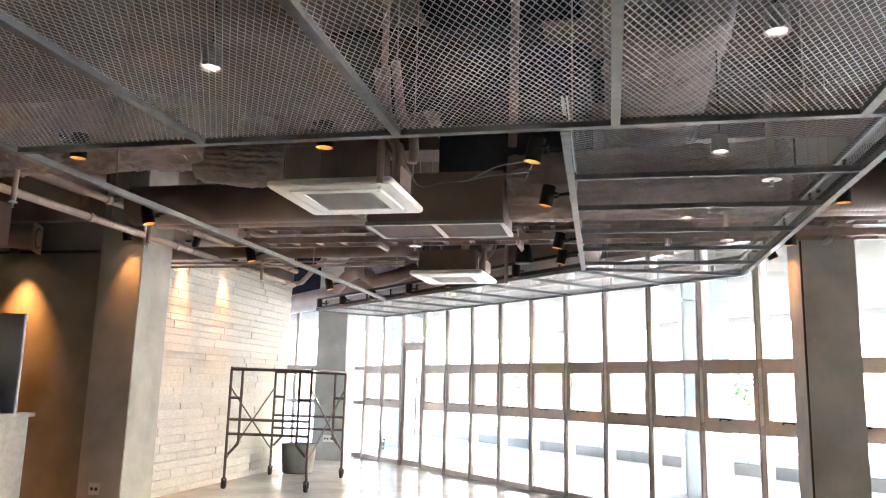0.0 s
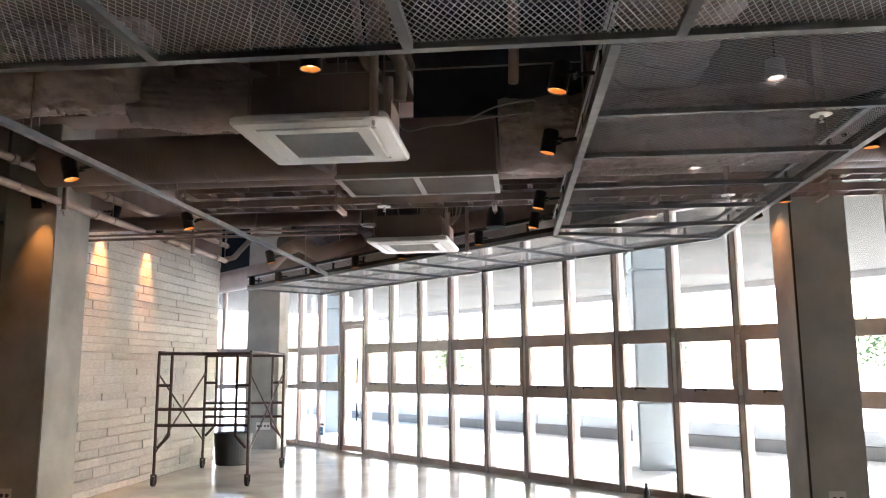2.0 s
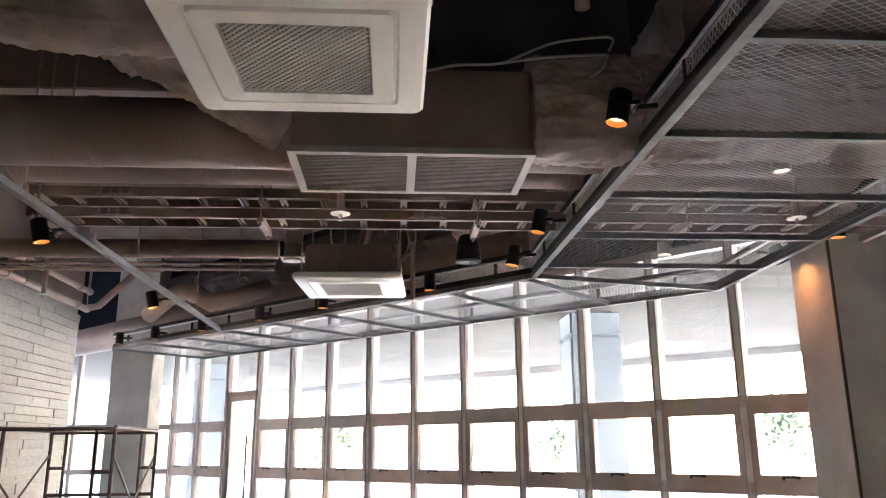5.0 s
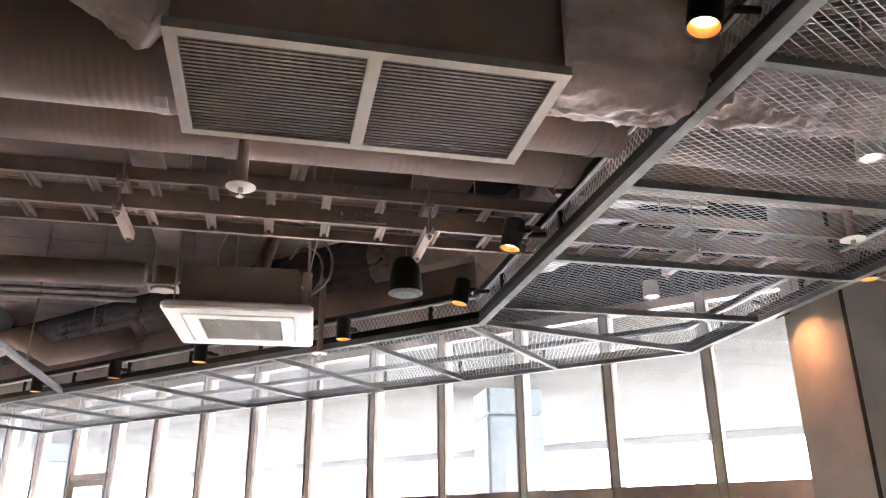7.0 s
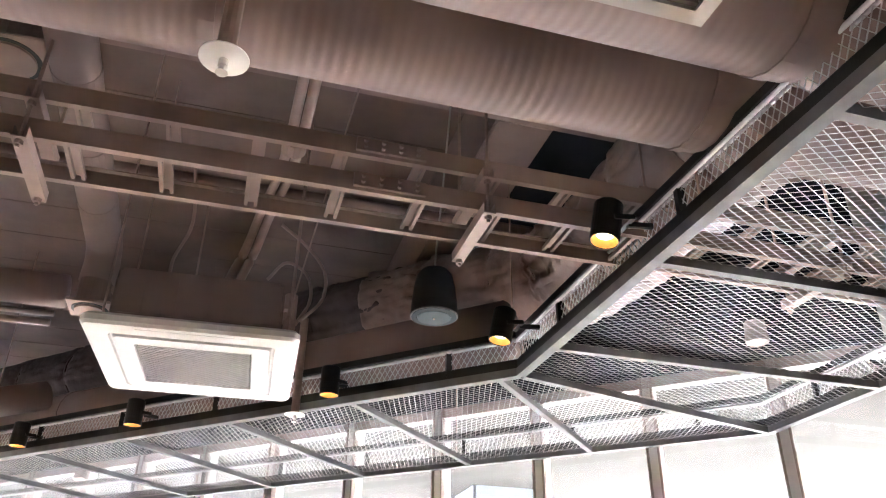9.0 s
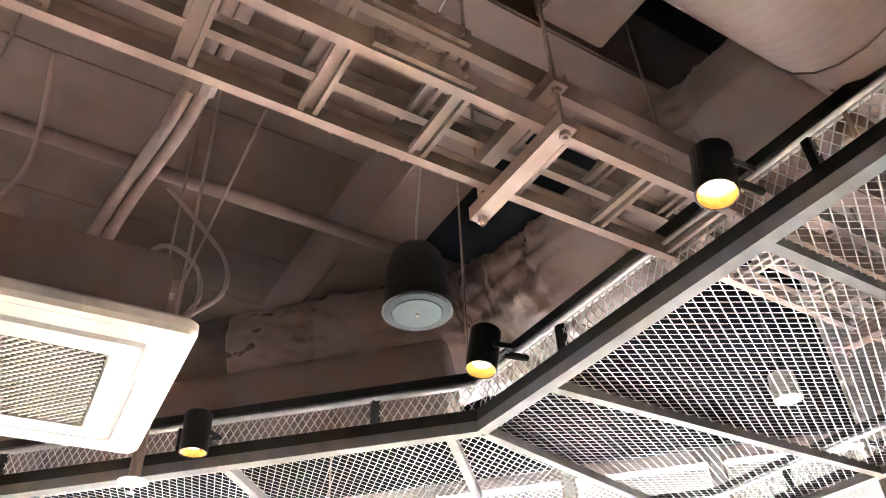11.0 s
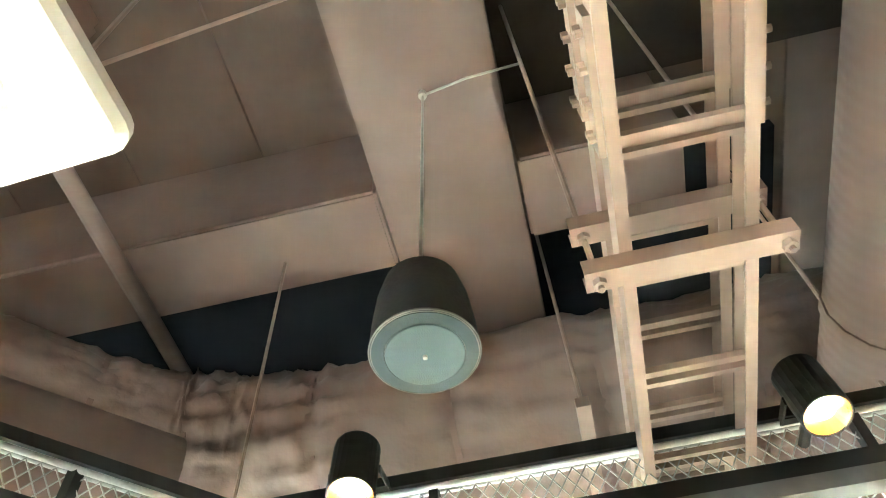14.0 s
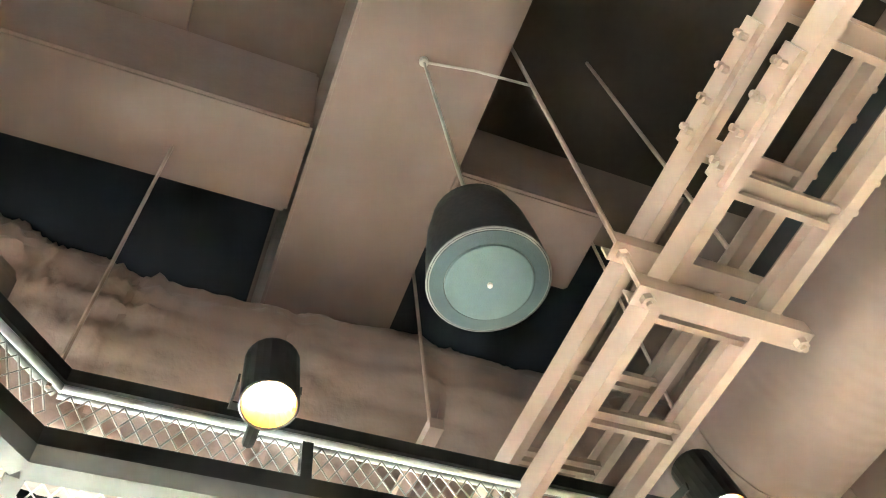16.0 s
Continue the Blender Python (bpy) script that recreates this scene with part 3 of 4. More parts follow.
def wrapped(label, pts, r, every=0.62, n=110, flat=1.0, mat=None, loose=1.0):
    """A duct in loose insulation: swollen between the bands, creased lengthwise near them."""
    t = thing("wrapped_duct", label, "duct", "wrapped ducts")
    pts = [Vector(p) for p in pts]
    fine = [pts[0]]
    for p, q in zip(pts, pts[1:]):
        k = max(1, int((q - p).length / 0.016))
        fine += [p.lerp(q, i / k) for i in range(1, k + 1)]
    b = bmesh.new()
    rings, run = [], 0.0
    for i, p in enumerate(fine):
        if i:
            run += (p - fine[i - 1]).length
        d = (fine[min(i + 5, len(fine) - 1)] - fine[max(i - 5, 0)]).normalized()
        side = d.cross(Vector((0, 0, 1))).normalized()
        up = side.cross(d)
        near = abs((run / every + 0.5) % 1 - 0.5) * every
        pinch = math.exp(-((near / 0.035) ** 2))
        ring = []
        for k in range(n):
            a = 2 * math.pi * k / n
            v = side * math.cos(a) + up * math.sin(a) * flat
            w = p * 2.3 + v * 1.3
            puff = (0.06 * noise.noise(w) + 0.02 * noise.noise(p * 6 + v * 3)) * loose
            crease = 0.055 * noise.noise(Vector((a * 6.0, run * 2.4, 3.0))) * (0.4 + math.exp(-((near / 0.12) ** 2)))
            fold = 0.05 * loose * abs(noise.noise(p * 4.4 + v * 4.0 + Vector((7, 1, 2))))
            warp = 0.8 * noise.noise(p * 1.7 + v * 0.9)
            q1 = Vector((a * 2.6 + warp * 2, run * 8.0 + warp * 5 + a * 0.8, 1.0))
            q2 = Vector((a * 6.0 - warp * 3, run * 4.0 - a * 1.4, 5.0))
            q3 = Vector((a * 8.0 + warp * 2, run * 15.0 + a * 2, 9.0))
            ridge = 0.04 * max(0.0, 1 - 7 * abs(noise.noise(q1))) + 0.038 * max(0.0, 1 - 7 * abs(noise.noise(q2))) + 0.022 * max(0.0, 1 - 5 * abs(noise.noise(q3)))
            ridge *= loose * max(0.1, 0.55 + 1.3 * noise.noise(p * 1.3 + v * 0.7 + Vector((3, 3, 3)))) + 0.6 * math.exp(-((near / 0.1) ** 2))
            ring.append(b.verts.new(p + v * r * (1 + puff + crease - fold - 0.055 * pinch + ridge - 0.02)))
        rings.append(ring)
    for a, c in zip(rings, rings[1:]):
        for k in range(n):
            b.faces.new((a[k], a[(k + 1) % n], c[(k + 1) % n], c[k]))
    b.faces.new(rings[0][::-1])
    b.faces.new(rings[-1])
    part("insulation", b, mat or BROWN_WRAP, t, smooth=True)
    run = 0.0
    for i in range(1, len(fine)):
        before, run = run, run + (fine[i] - fine[i - 1]).length
        if int(before / every) != int(run / every):
            d = (fine[i] - fine[i - 1]).normalized()
            side = d.cross(Vector((0, 0, 1))).normalized()
            up = side.cross(d)
            b = bmesh.new()
            loops = []
            for o, rr in ((-0.01, 0.92), (-0.01, 0.945), (0.01, 0.945), (0.01, 0.92)):
                loops.append([b.verts.new(fine[i] + d * o + (side * math.cos(2 * math.pi * k / n) + up * math.sin(2 * math.pi * k / n) * flat) * r * rr) for k in range(n)])
            for q in range(4):
                for k in range(n):
                    b.faces.new((loops[q][k], loops[q][(k + 1) % n], loops[(q + 1) % 4][(k + 1) % n], loops[(q + 1) % 4][k]))
            part("band", b, mat or BROWN, t)
    return t


duct("round_duct", "large round brown painted spiral duct under the slab", line((-2.75, 2.46, 3.18), (5.5, 2.46, 3.18), 40), 0.2, SPIRAL, cuffs=(0.12, 0.33, 0.5, 0.6))
duct("round_duct", "large round brown painted spiral duct under the slab", line((-2.75, 2.05, 3.12), (5.5, 2.05, 3.12), 40), 0.19, SPIRAL, cuffs=(0.18, 0.3, 0.52, 0.75))
duct("round_duct", "thick brown painted duct running along the glass front", line((1.5, 4.4, 3.1), (-5.3, 11.2, 3.1), 40), 0.2, BROWN, cuffs=(0.15, 0.35, 0.55, 0.75))
WZ = 3.665
wrap = line((2.08, -0.2, WZ), (2.08, 4.1, WZ), 50) + [Vector((2.06, 4.4, WZ)), Vector((1.98, 4.68, WZ)), Vector((1.84, 4.88, WZ)), Vector((1.1, 5.62, WZ))]
wrap_far = line((1.25, 5.47, WZ), (-3.0, 9.72, WZ), 60)
wrapped("fat duct wrapped in creased brown insulation", wrap, 0.375, 0.48, flat=0.8, loose=0.95)
# far run of the duct, in the darker copy of the wrap for shade
wrapped("fat duct wrapped in insulation coloured dark for shade along the glass front", wrap_far, 0.365, flat=0.8, mat=SHADEDWRAP, loose=0.6)
wrapped("wide duct wrapped in creased brown insulation", [(-3.4, 0.75, 3.37), (-1.25, 0.75, 3.37)], 0.36, 0.5, flat=0.78, loose=1.3, mat=PALEWRAP)
wrapped("narrow duct wrapped in creased brown insulation beside the near unit", [(-1.35, 0.8, 3.15), (-0.9, 0.8, 3.1), (-0.34, 0.75, 3.06)], 0.16, 0.3, loose=1.5, mat=PALEWRAP)
wrapped("short duct wrapped in creased brown insulation beside the air return", [(0.955, 1.52, 3.04), (3.0, 1.5, 3.1)], 0.26, 0.5, loose=1.6, mat=PALEWRAP)
wrapped("short duct wrapped in creased brown insulation beside the air return", [(-0.158, 1.5, 3.0), (-0.55, 1.36, 3.2), (-1.2, 1.05, 3.45)], 0.21, 0.4, loose=1.6, mat=PALEWRAP)
duct("branch_duct", "round brown branch duct crossing under the slab", line((-0.52, 2.6, 3.32), (-0.54, 4.3, 3.3), 20) + [Vector((-0.54, 4.36, 3.28)), Vector((-0.54, 4.4, 3.22)), Vector((-0.545, 4.405, 3.12))], 0.08, BROWN, cuffs=(0.3, 0.5, 0.7))
duct("branch_duct", "round brown branch duct reaching the far unit from the side", line((-4.2, 4.55, 3.1), (-0.68, 4.5, 3.1), 12), 0.08, BROWN, cuffs=(0.3, 0.75))
duct("branch_duct", "bent round brown duct by the far wall", [(-2.6, 7.3, 3.0), (-2.3, 7.0, 3.15), (-2.05, 6.8, 3.2), (-1.85, 6.6, 3.1), (-1.7, 6.5, 3.0), (-1.4, 6.4, 3.05), (-1.1, 6.6, 3.2)], 0.10, BROWN)


def pipe(label, pts, r, mat=None):
    t = thing("pipe", label, "pipe")
    b = bmesh.new()
    sweep(b, pts, r, 10)
    part("tube", b, mat or BROWN_STEEL, t, smooth=True)
    return t


pipe("thin brown pipe running under the slab", line((-6, 4.61, 3.9), (1.75, 4.61, 3.9), 4), 0.03, BROWN)


def main_pipe(x, z, y1):
    """A sprinkler main along the stone wall with couplings and hangers."""
    t = pipe("brown sprinkler main with couplings along the stone wall", line((x, -4, z), (x, y1, z), 6), 0.036)
    for i in range(7):
        y = y1 - 0.35 - 1.55 * i
        b = bmesh.new()
        tube(b, (x, y - 0.03, z), (x, y + 0.03, z), 0.047, 14)
        part("coupling", b, BROWN_STEEL, t, smooth=False)
        b = bmesh.new()
        tube(b, (x, y + 0.32, z + 0.03), (x, y + 0.32, SLABZ), 0.006, 6)
        tube(b, (x, y + 0.31, z), (x, y + 0.33, z), 0.042, 12)
        part("hanger", b, BROWN_STEEL, t)


main_pipe(-3.2, 3.01, 7.0)
main_pipe(-3.36, 3.30, 7.45)
pipe("brown pipe crossing from the sprinkler mains", [(-3.2, 7.0, 3.03), (-3.1, 7.05, 3.06), (-2.83, 7.47, 3.58), (-2.83 + 0.25, 7.47, 3.58 + 0.02)], 0.04)
pipe("brown pipe running beside the cable trays", line((-2.83 - 0.7, 7.47, 3.58 + 0.02), (-2.83 + 0.3, 7.47, 3.58 + 0.02), 2), 0.035)
pipe("thin brown drop pipe over the near unit", [(1.075, 0.78, SLABZ), (1.07, 0.78, 3.4), (1.062, 0.78, 3.16)], 0.032, BROWN)
pipe("thin pale conduit under the dark ceiling sheet", line((-0.2, 1.0, 3.36), (1.5, 1.0, 3.365), 3), 0.006, GRF)
pipe("thin brown pipe under the round branch duct", line((-4.0, 4.5, 2.965), (-0.7, 4.46, 2.965), 2), 0.013)
pipe("thin brown pipe under the round branch duct", line((-4.0, 4.47, 2.91), (-0.7, 4.43, 2.91), 2), 0.016)
for pts, r in (([(0.27, 0.62, 2.96), (0.25, 0.6, 3.15), (0.17, 0.55, 3.3), (0.12, 0.55, 3.7)], 0.026), ([(0.33, 0.6, 2.96), (0.31, 0.57, 3.1), (0.24, 0.52, 3.25), (0.2, 0.52, 3.7)], 0.022), ([(0.41, 0.5, 2.98), (0.42, 0.5, 3.1), (0.4, 0.48, 3.22), (0.34, 0.45, 3.32), (0.28, 0.45, 3.7)], 0.034)):
    pipe("brown taped refrigerant pipe rising from the near unit", smooth_path(pts), r)

# grille box of the air return
gx0, gx1, gy0, gy1, gz = -0.165, 0.945, 1.27, 1.83, 2.715
ret = thing("return_air_box", "brown air return box with a slatted grille in a grey frame", "air return")
part("box", boxed(gx0 + 0.012, gx1 - 0.012, gy0 + 0.012, gy1 - 0.012, gz + 0.02, gz + 0.42, 0.006), BROWN, ret)
b = bmesh.new()
box(b, gx0, gx1, gy0, gy0 + 0.035, gz, gz + 0.03)
box(b, gx0, gx1, gy1 - 0.035, gy1, gz, gz + 0.03)
box(b, gx0, gx0 + 0.035, gy0 + 0.035, gy1 - 0.035, gz, gz + 0.03)
box(b, gx1 - 0.035, gx1, gy0 + 0.035, gy1 - 0.035, gz, gz + 0.03)
box(b, (gx0 + gx1) / 2 - 0.02, (gx0 + gx1) / 2 + 0.02, gy0 + 0.035, gy1 - 0.035, gz, gz + 0.03)
part("grille_frame", b, GRF, ret)
for half in (0, 1):
    xa = gx0 + 0.036 if half == 0 else (gx0 + gx1) / 2 + 0.021
    xb = (gx0 + gx1) / 2 - 0.021 if half == 0 else gx1 - 0.036
    for i in range(26):
        y = gy0 + 0.046 + i * (gy1 - gy0 - 0.09) / 25
        b = bmesh.new()
        bar(b, (xa, y, gz + 0.012), (xb, y, gz + 0.012), 0.011, 0.012)
        part("slat", b, SLATM, ret)


# air conditioners
def cassette(cx, cy, rz, label):
    W, z0 = 0.42, 2.705
    t = thing("air_conditioner", label, "air conditioner", "ceiling cassettes", pose(cx, cy, 0, 0, 0, rz))
    b = bmesh.new()
    n = 4

    def ring(r, z, corner):
        pts = []
        for (sx, sy) in ((1, 1), (-1, 1), (-1, -1), (1, -1)):
            a0 = math.atan2(sy, sx) - math.pi / 4
            for i in range(n + 1):
                a = a0 + i * math.pi / 2 / n
                pts.append((sx * (r - corner) + corner * math.cos(a), sy * (r - corner) + corner * math.sin(a), z))
        return [b.verts.new(p) for p in pts]

    rings = [ring(W - 0.015, z0 + 0.05, 0.03), ring(W, z0 + 0.035, 0.035), ring(W, z0 + 0.012, 0.035), ring(W - 0.012, z0, 0.03), ring(0.325, z0 - 0.004, 0.02), ring(0.32, z0 + 0.006, 0.02), ring(0.312, z0 + 0.006, 0.02), ring(0.305, z0 - 0.008, 0.02), ring(0.235, z0 - 0.008, 0.01), ring(0.23, z0 + 0.012, 0.01)]
    b.faces.new(rings[0][::-1])
    for a, c in zip(rings, rings[1:]):
        for k in range(len(a)):
            b.faces.new((a[k], a[(k + 1) % len(a)], c[(k + 1) % len(a)], c[k]))
    b.faces.new(rings[-1])
    panel = part("panel", b, WHITE, t)
    for f in panel.data.polygons:
        f.use_smooth = False
    b = bmesh.new()
    g = 0.228
    for i in range(-17, 18):
        c = i * 0.026
        lo, hi = max(-g, c - g), min(g, c + g)
        if hi - lo > 0.02:
            bar(b, (lo, c - lo, z0 - 0.002), (hi, c - hi, z0 - 0.002), 0.0068, 0.006)
            bar(b, (lo, lo - c, z0 + 0.002), (hi, hi - c, z0 + 0.002), 0.0068, 0.006)
    part("intake_grille", b, GRILLE_W, t, "pale lattice intake grille")
    part("filter", boxed(-0.229, 0.229, -0.229, 0.229, z0 + 0.008, z0 + 0.0115), FILTER, t)
    for s in range(4):
        b = bmesh.new()
        m = pose(0, 0, 0, 0, 0, 90 * s)
        box(b, -0.22, 0.22, 0.335, 0.385, z0 - 0.002, z0 + 0.006, 0.003)
        b.transform(m)
        part("louvre", b, WHITE, panel)
    b = bmesh.new()
    box(b, -0.33, 0.33, -0.33, 0.33, z0 + 0.052, z0 + 0.29, 0.012)
    body = part("body", b, BROWN, t)
    for s in range(4):
        for j in range(5):
            b = bmesh.new()
            box(b, -0.26 + j * 0.13 - 0.045, -0.26 + j * 0.13 + 0.045, 0.331, 0.341, z0 + 0.08, z0 + 0.25, 0.004)
            b.transform(pose(0, 0, 0, 0, 0, 90 * s))
            part("rib", b, BROWN, body)
    for sx in (-1, 1):
        for sy in (-1, 1):
            b = bmesh.new()
            box(b, sx * 0.33 - 0.03, sx * 0.33 + 0.03, sy * 0.25 - 0.02, sy * 0.25 + 0.02, z0 + 0.2, z0 + 0.22)
            tube(b, (sx * 0.375, sy * 0.25, z0 + 0.1), (sx * 0.375, sy * 0.25, SLABZ), 0.005, 6)
            part("hanger_rod", b, BROWN_STEEL, t)
    b = bmesh.new()
    box(b, 0.345, 0.40, -0.18, 0.12, z0 + 0.055, z0 + 0.2, 0.01)
    tube(b, (0.37, -0.1, z0 + 0.2), (0.37, -0.1, z0 + 0.34), 0.03, 10)
    part("pipe_box", b, BROWN_STEEL, t)
    return t


cassette(0, 0.42, 0.0, "white four-way ceiling air conditioner in a brown casing")
cassette(-0.032, 4.23, -3.0, "white four-way ceiling air conditioner in a brown casing")

# refrigerant lines of the far unit
ref = thing("refrigerant_pipes", "pale brown pair of taped refrigerant pipes", "pipe")
for s in (-0.026, 0.026):
    b = bmesh.new()
    sweep(b, smooth_path([(0.02 + s, 4.42, 2.98), (0.06 + s, 4.6, 3.3), (0.12 + s, 4.72, 3.56), (0.17 + s, 4.55, 3.7), (0.25 + s, 3.9, 3.72), (0.26 + s, 2.6, 3.72), (0.27 + s, 1.5, 3.72)]), 0.024, 10)
    part("tube", b, BROWN_STEEL, ref, smooth=True)
for p in ((0.25, 3.9, 3.72), (0.255, 3.2, 3.72), (0.26, 2.6, 3.72)):
    b = bmesh.new()
    tube(b, (p[0], p[1] + 0.03, p[2] - 0.01), (p[0], p[1] - 0.03, p[2] + 0.01), 0.058, 12)
    part("band", b, BROWN_STEEL, ref)
pipe("thin brown suspension cable of the far unit", [(0.33, 4.0, 2.95), (0.5, 3.4, 3.9)], 0.004)
cab = thing("cable", "loose grey cables looping over the near unit", "cable")
for pts in ([(0.36, 0.55, 2.97), (0.38, 0.85, 2.91), (0.56, 0.85, 2.93), (0.73, 0.85, 2.94), (0.82, 0.85, 2.98), (0.96, 0.85, 3.04), (1.15, 0.85, 3.07), (1.20, 0.85, 3.06), (1.18, 0.85, 3.01)], [(0.73, 0.85, 2.94), (0.90, 0.85, 2.97), (1.15, 0.85, 2.99), (1.17, 0.85, 2.98), (1.15, 0.85, 2.93), (1.10, 0.85, 2.89)]):
    b = bmesh.new()
    sweep(b, smooth_path(pts), 0.006, 6)
    part("lead", b, GRF, cab, smooth=True)


wires = thing("cable", "loose brown leads and a hose looping beside the far unit", "cable")
for pts in ([(0.36, 4.1, 2.9), (0.42, 4.15, 3.05), (0.40, 4.2, 3.2), (0.30, 4.25, 3.28), (0.22, 4.3, 3.2)], [(0.37, 4.0, 2.88), (0.46, 4.02, 3.0), (0.47, 4.1, 3.18), (0.38, 4.15, 3.33), (0.25, 4.1, 3.4)], [(-0.2, 4.3, 3.02), (-0.22, 4.25, 3.2), (-0.15, 4.1, 3.35), (-0.18, 3.9, 3.6)]):
    b = bmesh.new()
    sweep(b, smooth_path(pts), 0.008, 6)
    part("lead", b, BROWN_STEEL, wires, smooth=True)

# cable trays, two decks on shared brackets
def tray(z):
    t = thing("cable_tray", "brown painted steel ladder cable tray", "cable tray", "cable trays")
    x0, x1 = -2.05, 4.6
    for y, s in ((2.945, 1), (3.163, -1)):
        b = bmesh.new()
        prof = [(-0.012, 0), (0.011, 0), (0.011, 0.004), (-0.009, 0.004), (-0.009, 0.062), (0.011, 0.062), (0.011, 0.066), (-0.012, 0.066)]
        ends = [[b.verts.new((x, y + s * u, z + v)) for u, v in prof] for x in (x0, x1)]
        for k in range(8):
            b.faces.new((ends[0][k], ends[0][(k + 1) % 8], ends[1][(k + 1) % 8], ends[1][k]))
        b.faces.new(ends[0][::-1])
        b.faces.new(ends[1])
        bmesh.ops.recalc_face_normals(b, faces=b.faces)
        part("side_rail", b, BROWN_STEEL, t)
    x = 1.18 - 0.27 * 11
    while x < x1:
        b = bmesh.new()
        for dx in (-0.016, 0.016):
            box(b, x + dx - 0.006, x + dx + 0.006, 2.948, 3.16, z + 0.014, z + 0.03)
        box(b, x - 0.016, x + 0.016, 2.948, 3.16, z + 0.03, z + 0.033)
        part("rung", b, BROWN_STEEL, t)
        x += 0.27
    for xj in (0.53, -1.5):
        for y in (2.927, 3.181):
            b = bmesh.new()
            box(b, xj - 0.12, xj + 0.12, y - 0.006, y + 0.006, z + 0.012, z + 0.062)
            for i in range(4):
                for zz in (0.026, 0.048):
                    s = -1 if y < 3 else 1
                    tube(b, (xj - 0.09 + i * 0.06, y, z + zz), (xj - 0.09 + i * 0.06, y + s * 0.018, z + zz), 0.007, 6)
            part("splice_plate", b, BROWN_STEEL, t)
    return t


tray(2.905)
tray(3.045)
for x in (-1.97, -0.556, 0.857, 2.27, 3.68):
    t = thing("tray_hanger", "brown steel channel bracket on two threaded rods", "bracket", "tray brackets")
    for z in (2.865, 3.005):
        b = bmesh.new()
        prof = [(-0.021, 0), (0.021, 0), (0.021, 0.039), (0.017, 0.039), (0.017, 0.004), (-0.017, 0.004), (-0.017, 0.039), (-0.021, 0.039)]
        ends = [[b.verts.new((x + u, y, z + v)) for u, v in prof] for y in (2.88, 3.245)]
        for k in range(8):
            b.faces.new((ends[0][k], ends[0][(k + 1) % 8], ends[1][(k + 1) % 8], ends[1][k]))
        b.faces.new(ends[0][::-1])
        b.faces.new(ends[1])
        bmesh.ops.recalc_face_normals(b, faces=b.faces)
        part("channel", b, BROWN_STEEL, t)
    for y in (2.90, 3.222):
        b = bmesh.new()
        tube(b, (x, y, 2.84), (x, y, SLABZ), 0.006, 8)
        for z in (2.855, 2.995):
            tube(b, (x, y, z - 0.006), (x, y, z + 0.008), 0.013, 6)
        part("rod", b, BROWN_STEEL, t)


# hung loudspeaker
def speaker(x, y, z, hook):
    t = thing("pendant_speaker", "black bullet-shaped pendant loudspeaker with a grey grille on a steel wire", "speaker")
    b = bmesh.new()
    lathe(b, [(0.088, z + 0.004), (0.092, z), (0.093, z + 0.012), (0.09, z + 0.06), (0.082, z + 0.13), (0.07, z + 0.18), (0.055, z + 0.20), (0.02, z + 0.205)], 40, (x, y, 0))
    shell = part("shell", b, SPK, t, smooth=True)
    b = bmesh.new()
    lathe(b, [(0.088, z + 0.006), (0.089, z - 0.001), (0.068, z - 0.003), (0.067, z + 0.002)], 40, (x, y, 0))
    part("surround", b, SPKR, t, "dark grey sloping ring")
    b = bmesh.new()
    lathe(b, [(0.067, z - 0.001), (0.066, z - 0.005), (0.064, z - 0.0055), (0.001, z - 0.006)], 40, (x, y, 0))
    part("grille", b, SPKG, t, "round grey perforated grille")
    b = bmesh.new()
    lathe(b, [(0.0925, z + 0.001), (0.0945, z + 0.002), (0.092, z + 0.008), (0.0895, z + 0.002)], 40, (x, y, 0))
    part("rim", b, GALV, t, smooth=True)
    b = bmesh.new()
    lathe(b, [(0.004, z - 0.006), (0.004, z - 0.011), (0.001, z - 0.012)], 8, (x, y, 0))
    part("screw", b, WIRE, t)
    b = bmesh.new()
    sweep(b, [(x, y, z + 0.2), (x + 0.004, y, z + 0.3), (x + 0.02, y - 0.004, z + 0.5), hook], 0.004, 6)
    part("wire", b, WIRE, t, smooth=True)
    b = bmesh.new()
    lathe(b, [(0.012, -0.01), (0.014, 0.0), (0.012, 0.02)], 10, hook)
    part("anchor", b, WIRE, t)
    b = bmesh.new()
    sweep(b, [hook, (hook[0] - 0.03, hook[1] - 0.14, hook[2] - 0.02), (0.858, 3.222, 3.88)], 0.004, 6)
    part("cable", b, WIRE, t, smooth=True)
    return t


speaker(0.85, 3.532, 2.766, (0.917, 3.517, 3.955))
b = bmesh.new()
tube(b, (1.416, 4.121, 4.0), (1.416, 4.135, 2.95), 0.005, 6)
rd = thing("hanger_rod", "thin steel rod holding the mesh ceiling", "rod")
part("rod", b, BROWN_STEEL, rd)


hg = thing("duct_hanger", "thin steel rod with a brown channel under the wrapped duct", "hanger")
b = bmesh.new()
tube(b, (1.691, 3.254, SLABZ), (1.691, 3.254, 3.351), 0.006, 8)
tube(b, (1.691, 3.254, 3.351 - 0.004), (1.691, 3.254, 3.351 + 0.012), 0.013, 6)
part("rod", b, BROWN_STEEL, hg)
b = bmesh.new()
bar(b, (1.691 - 0.04, 3.254, 3.351 - 0.02), (1.691 + 0.9, 3.254, 3.351 - 0.02), 0.04, 0.036)
part("channel", b, BROWN_STEEL, hg)


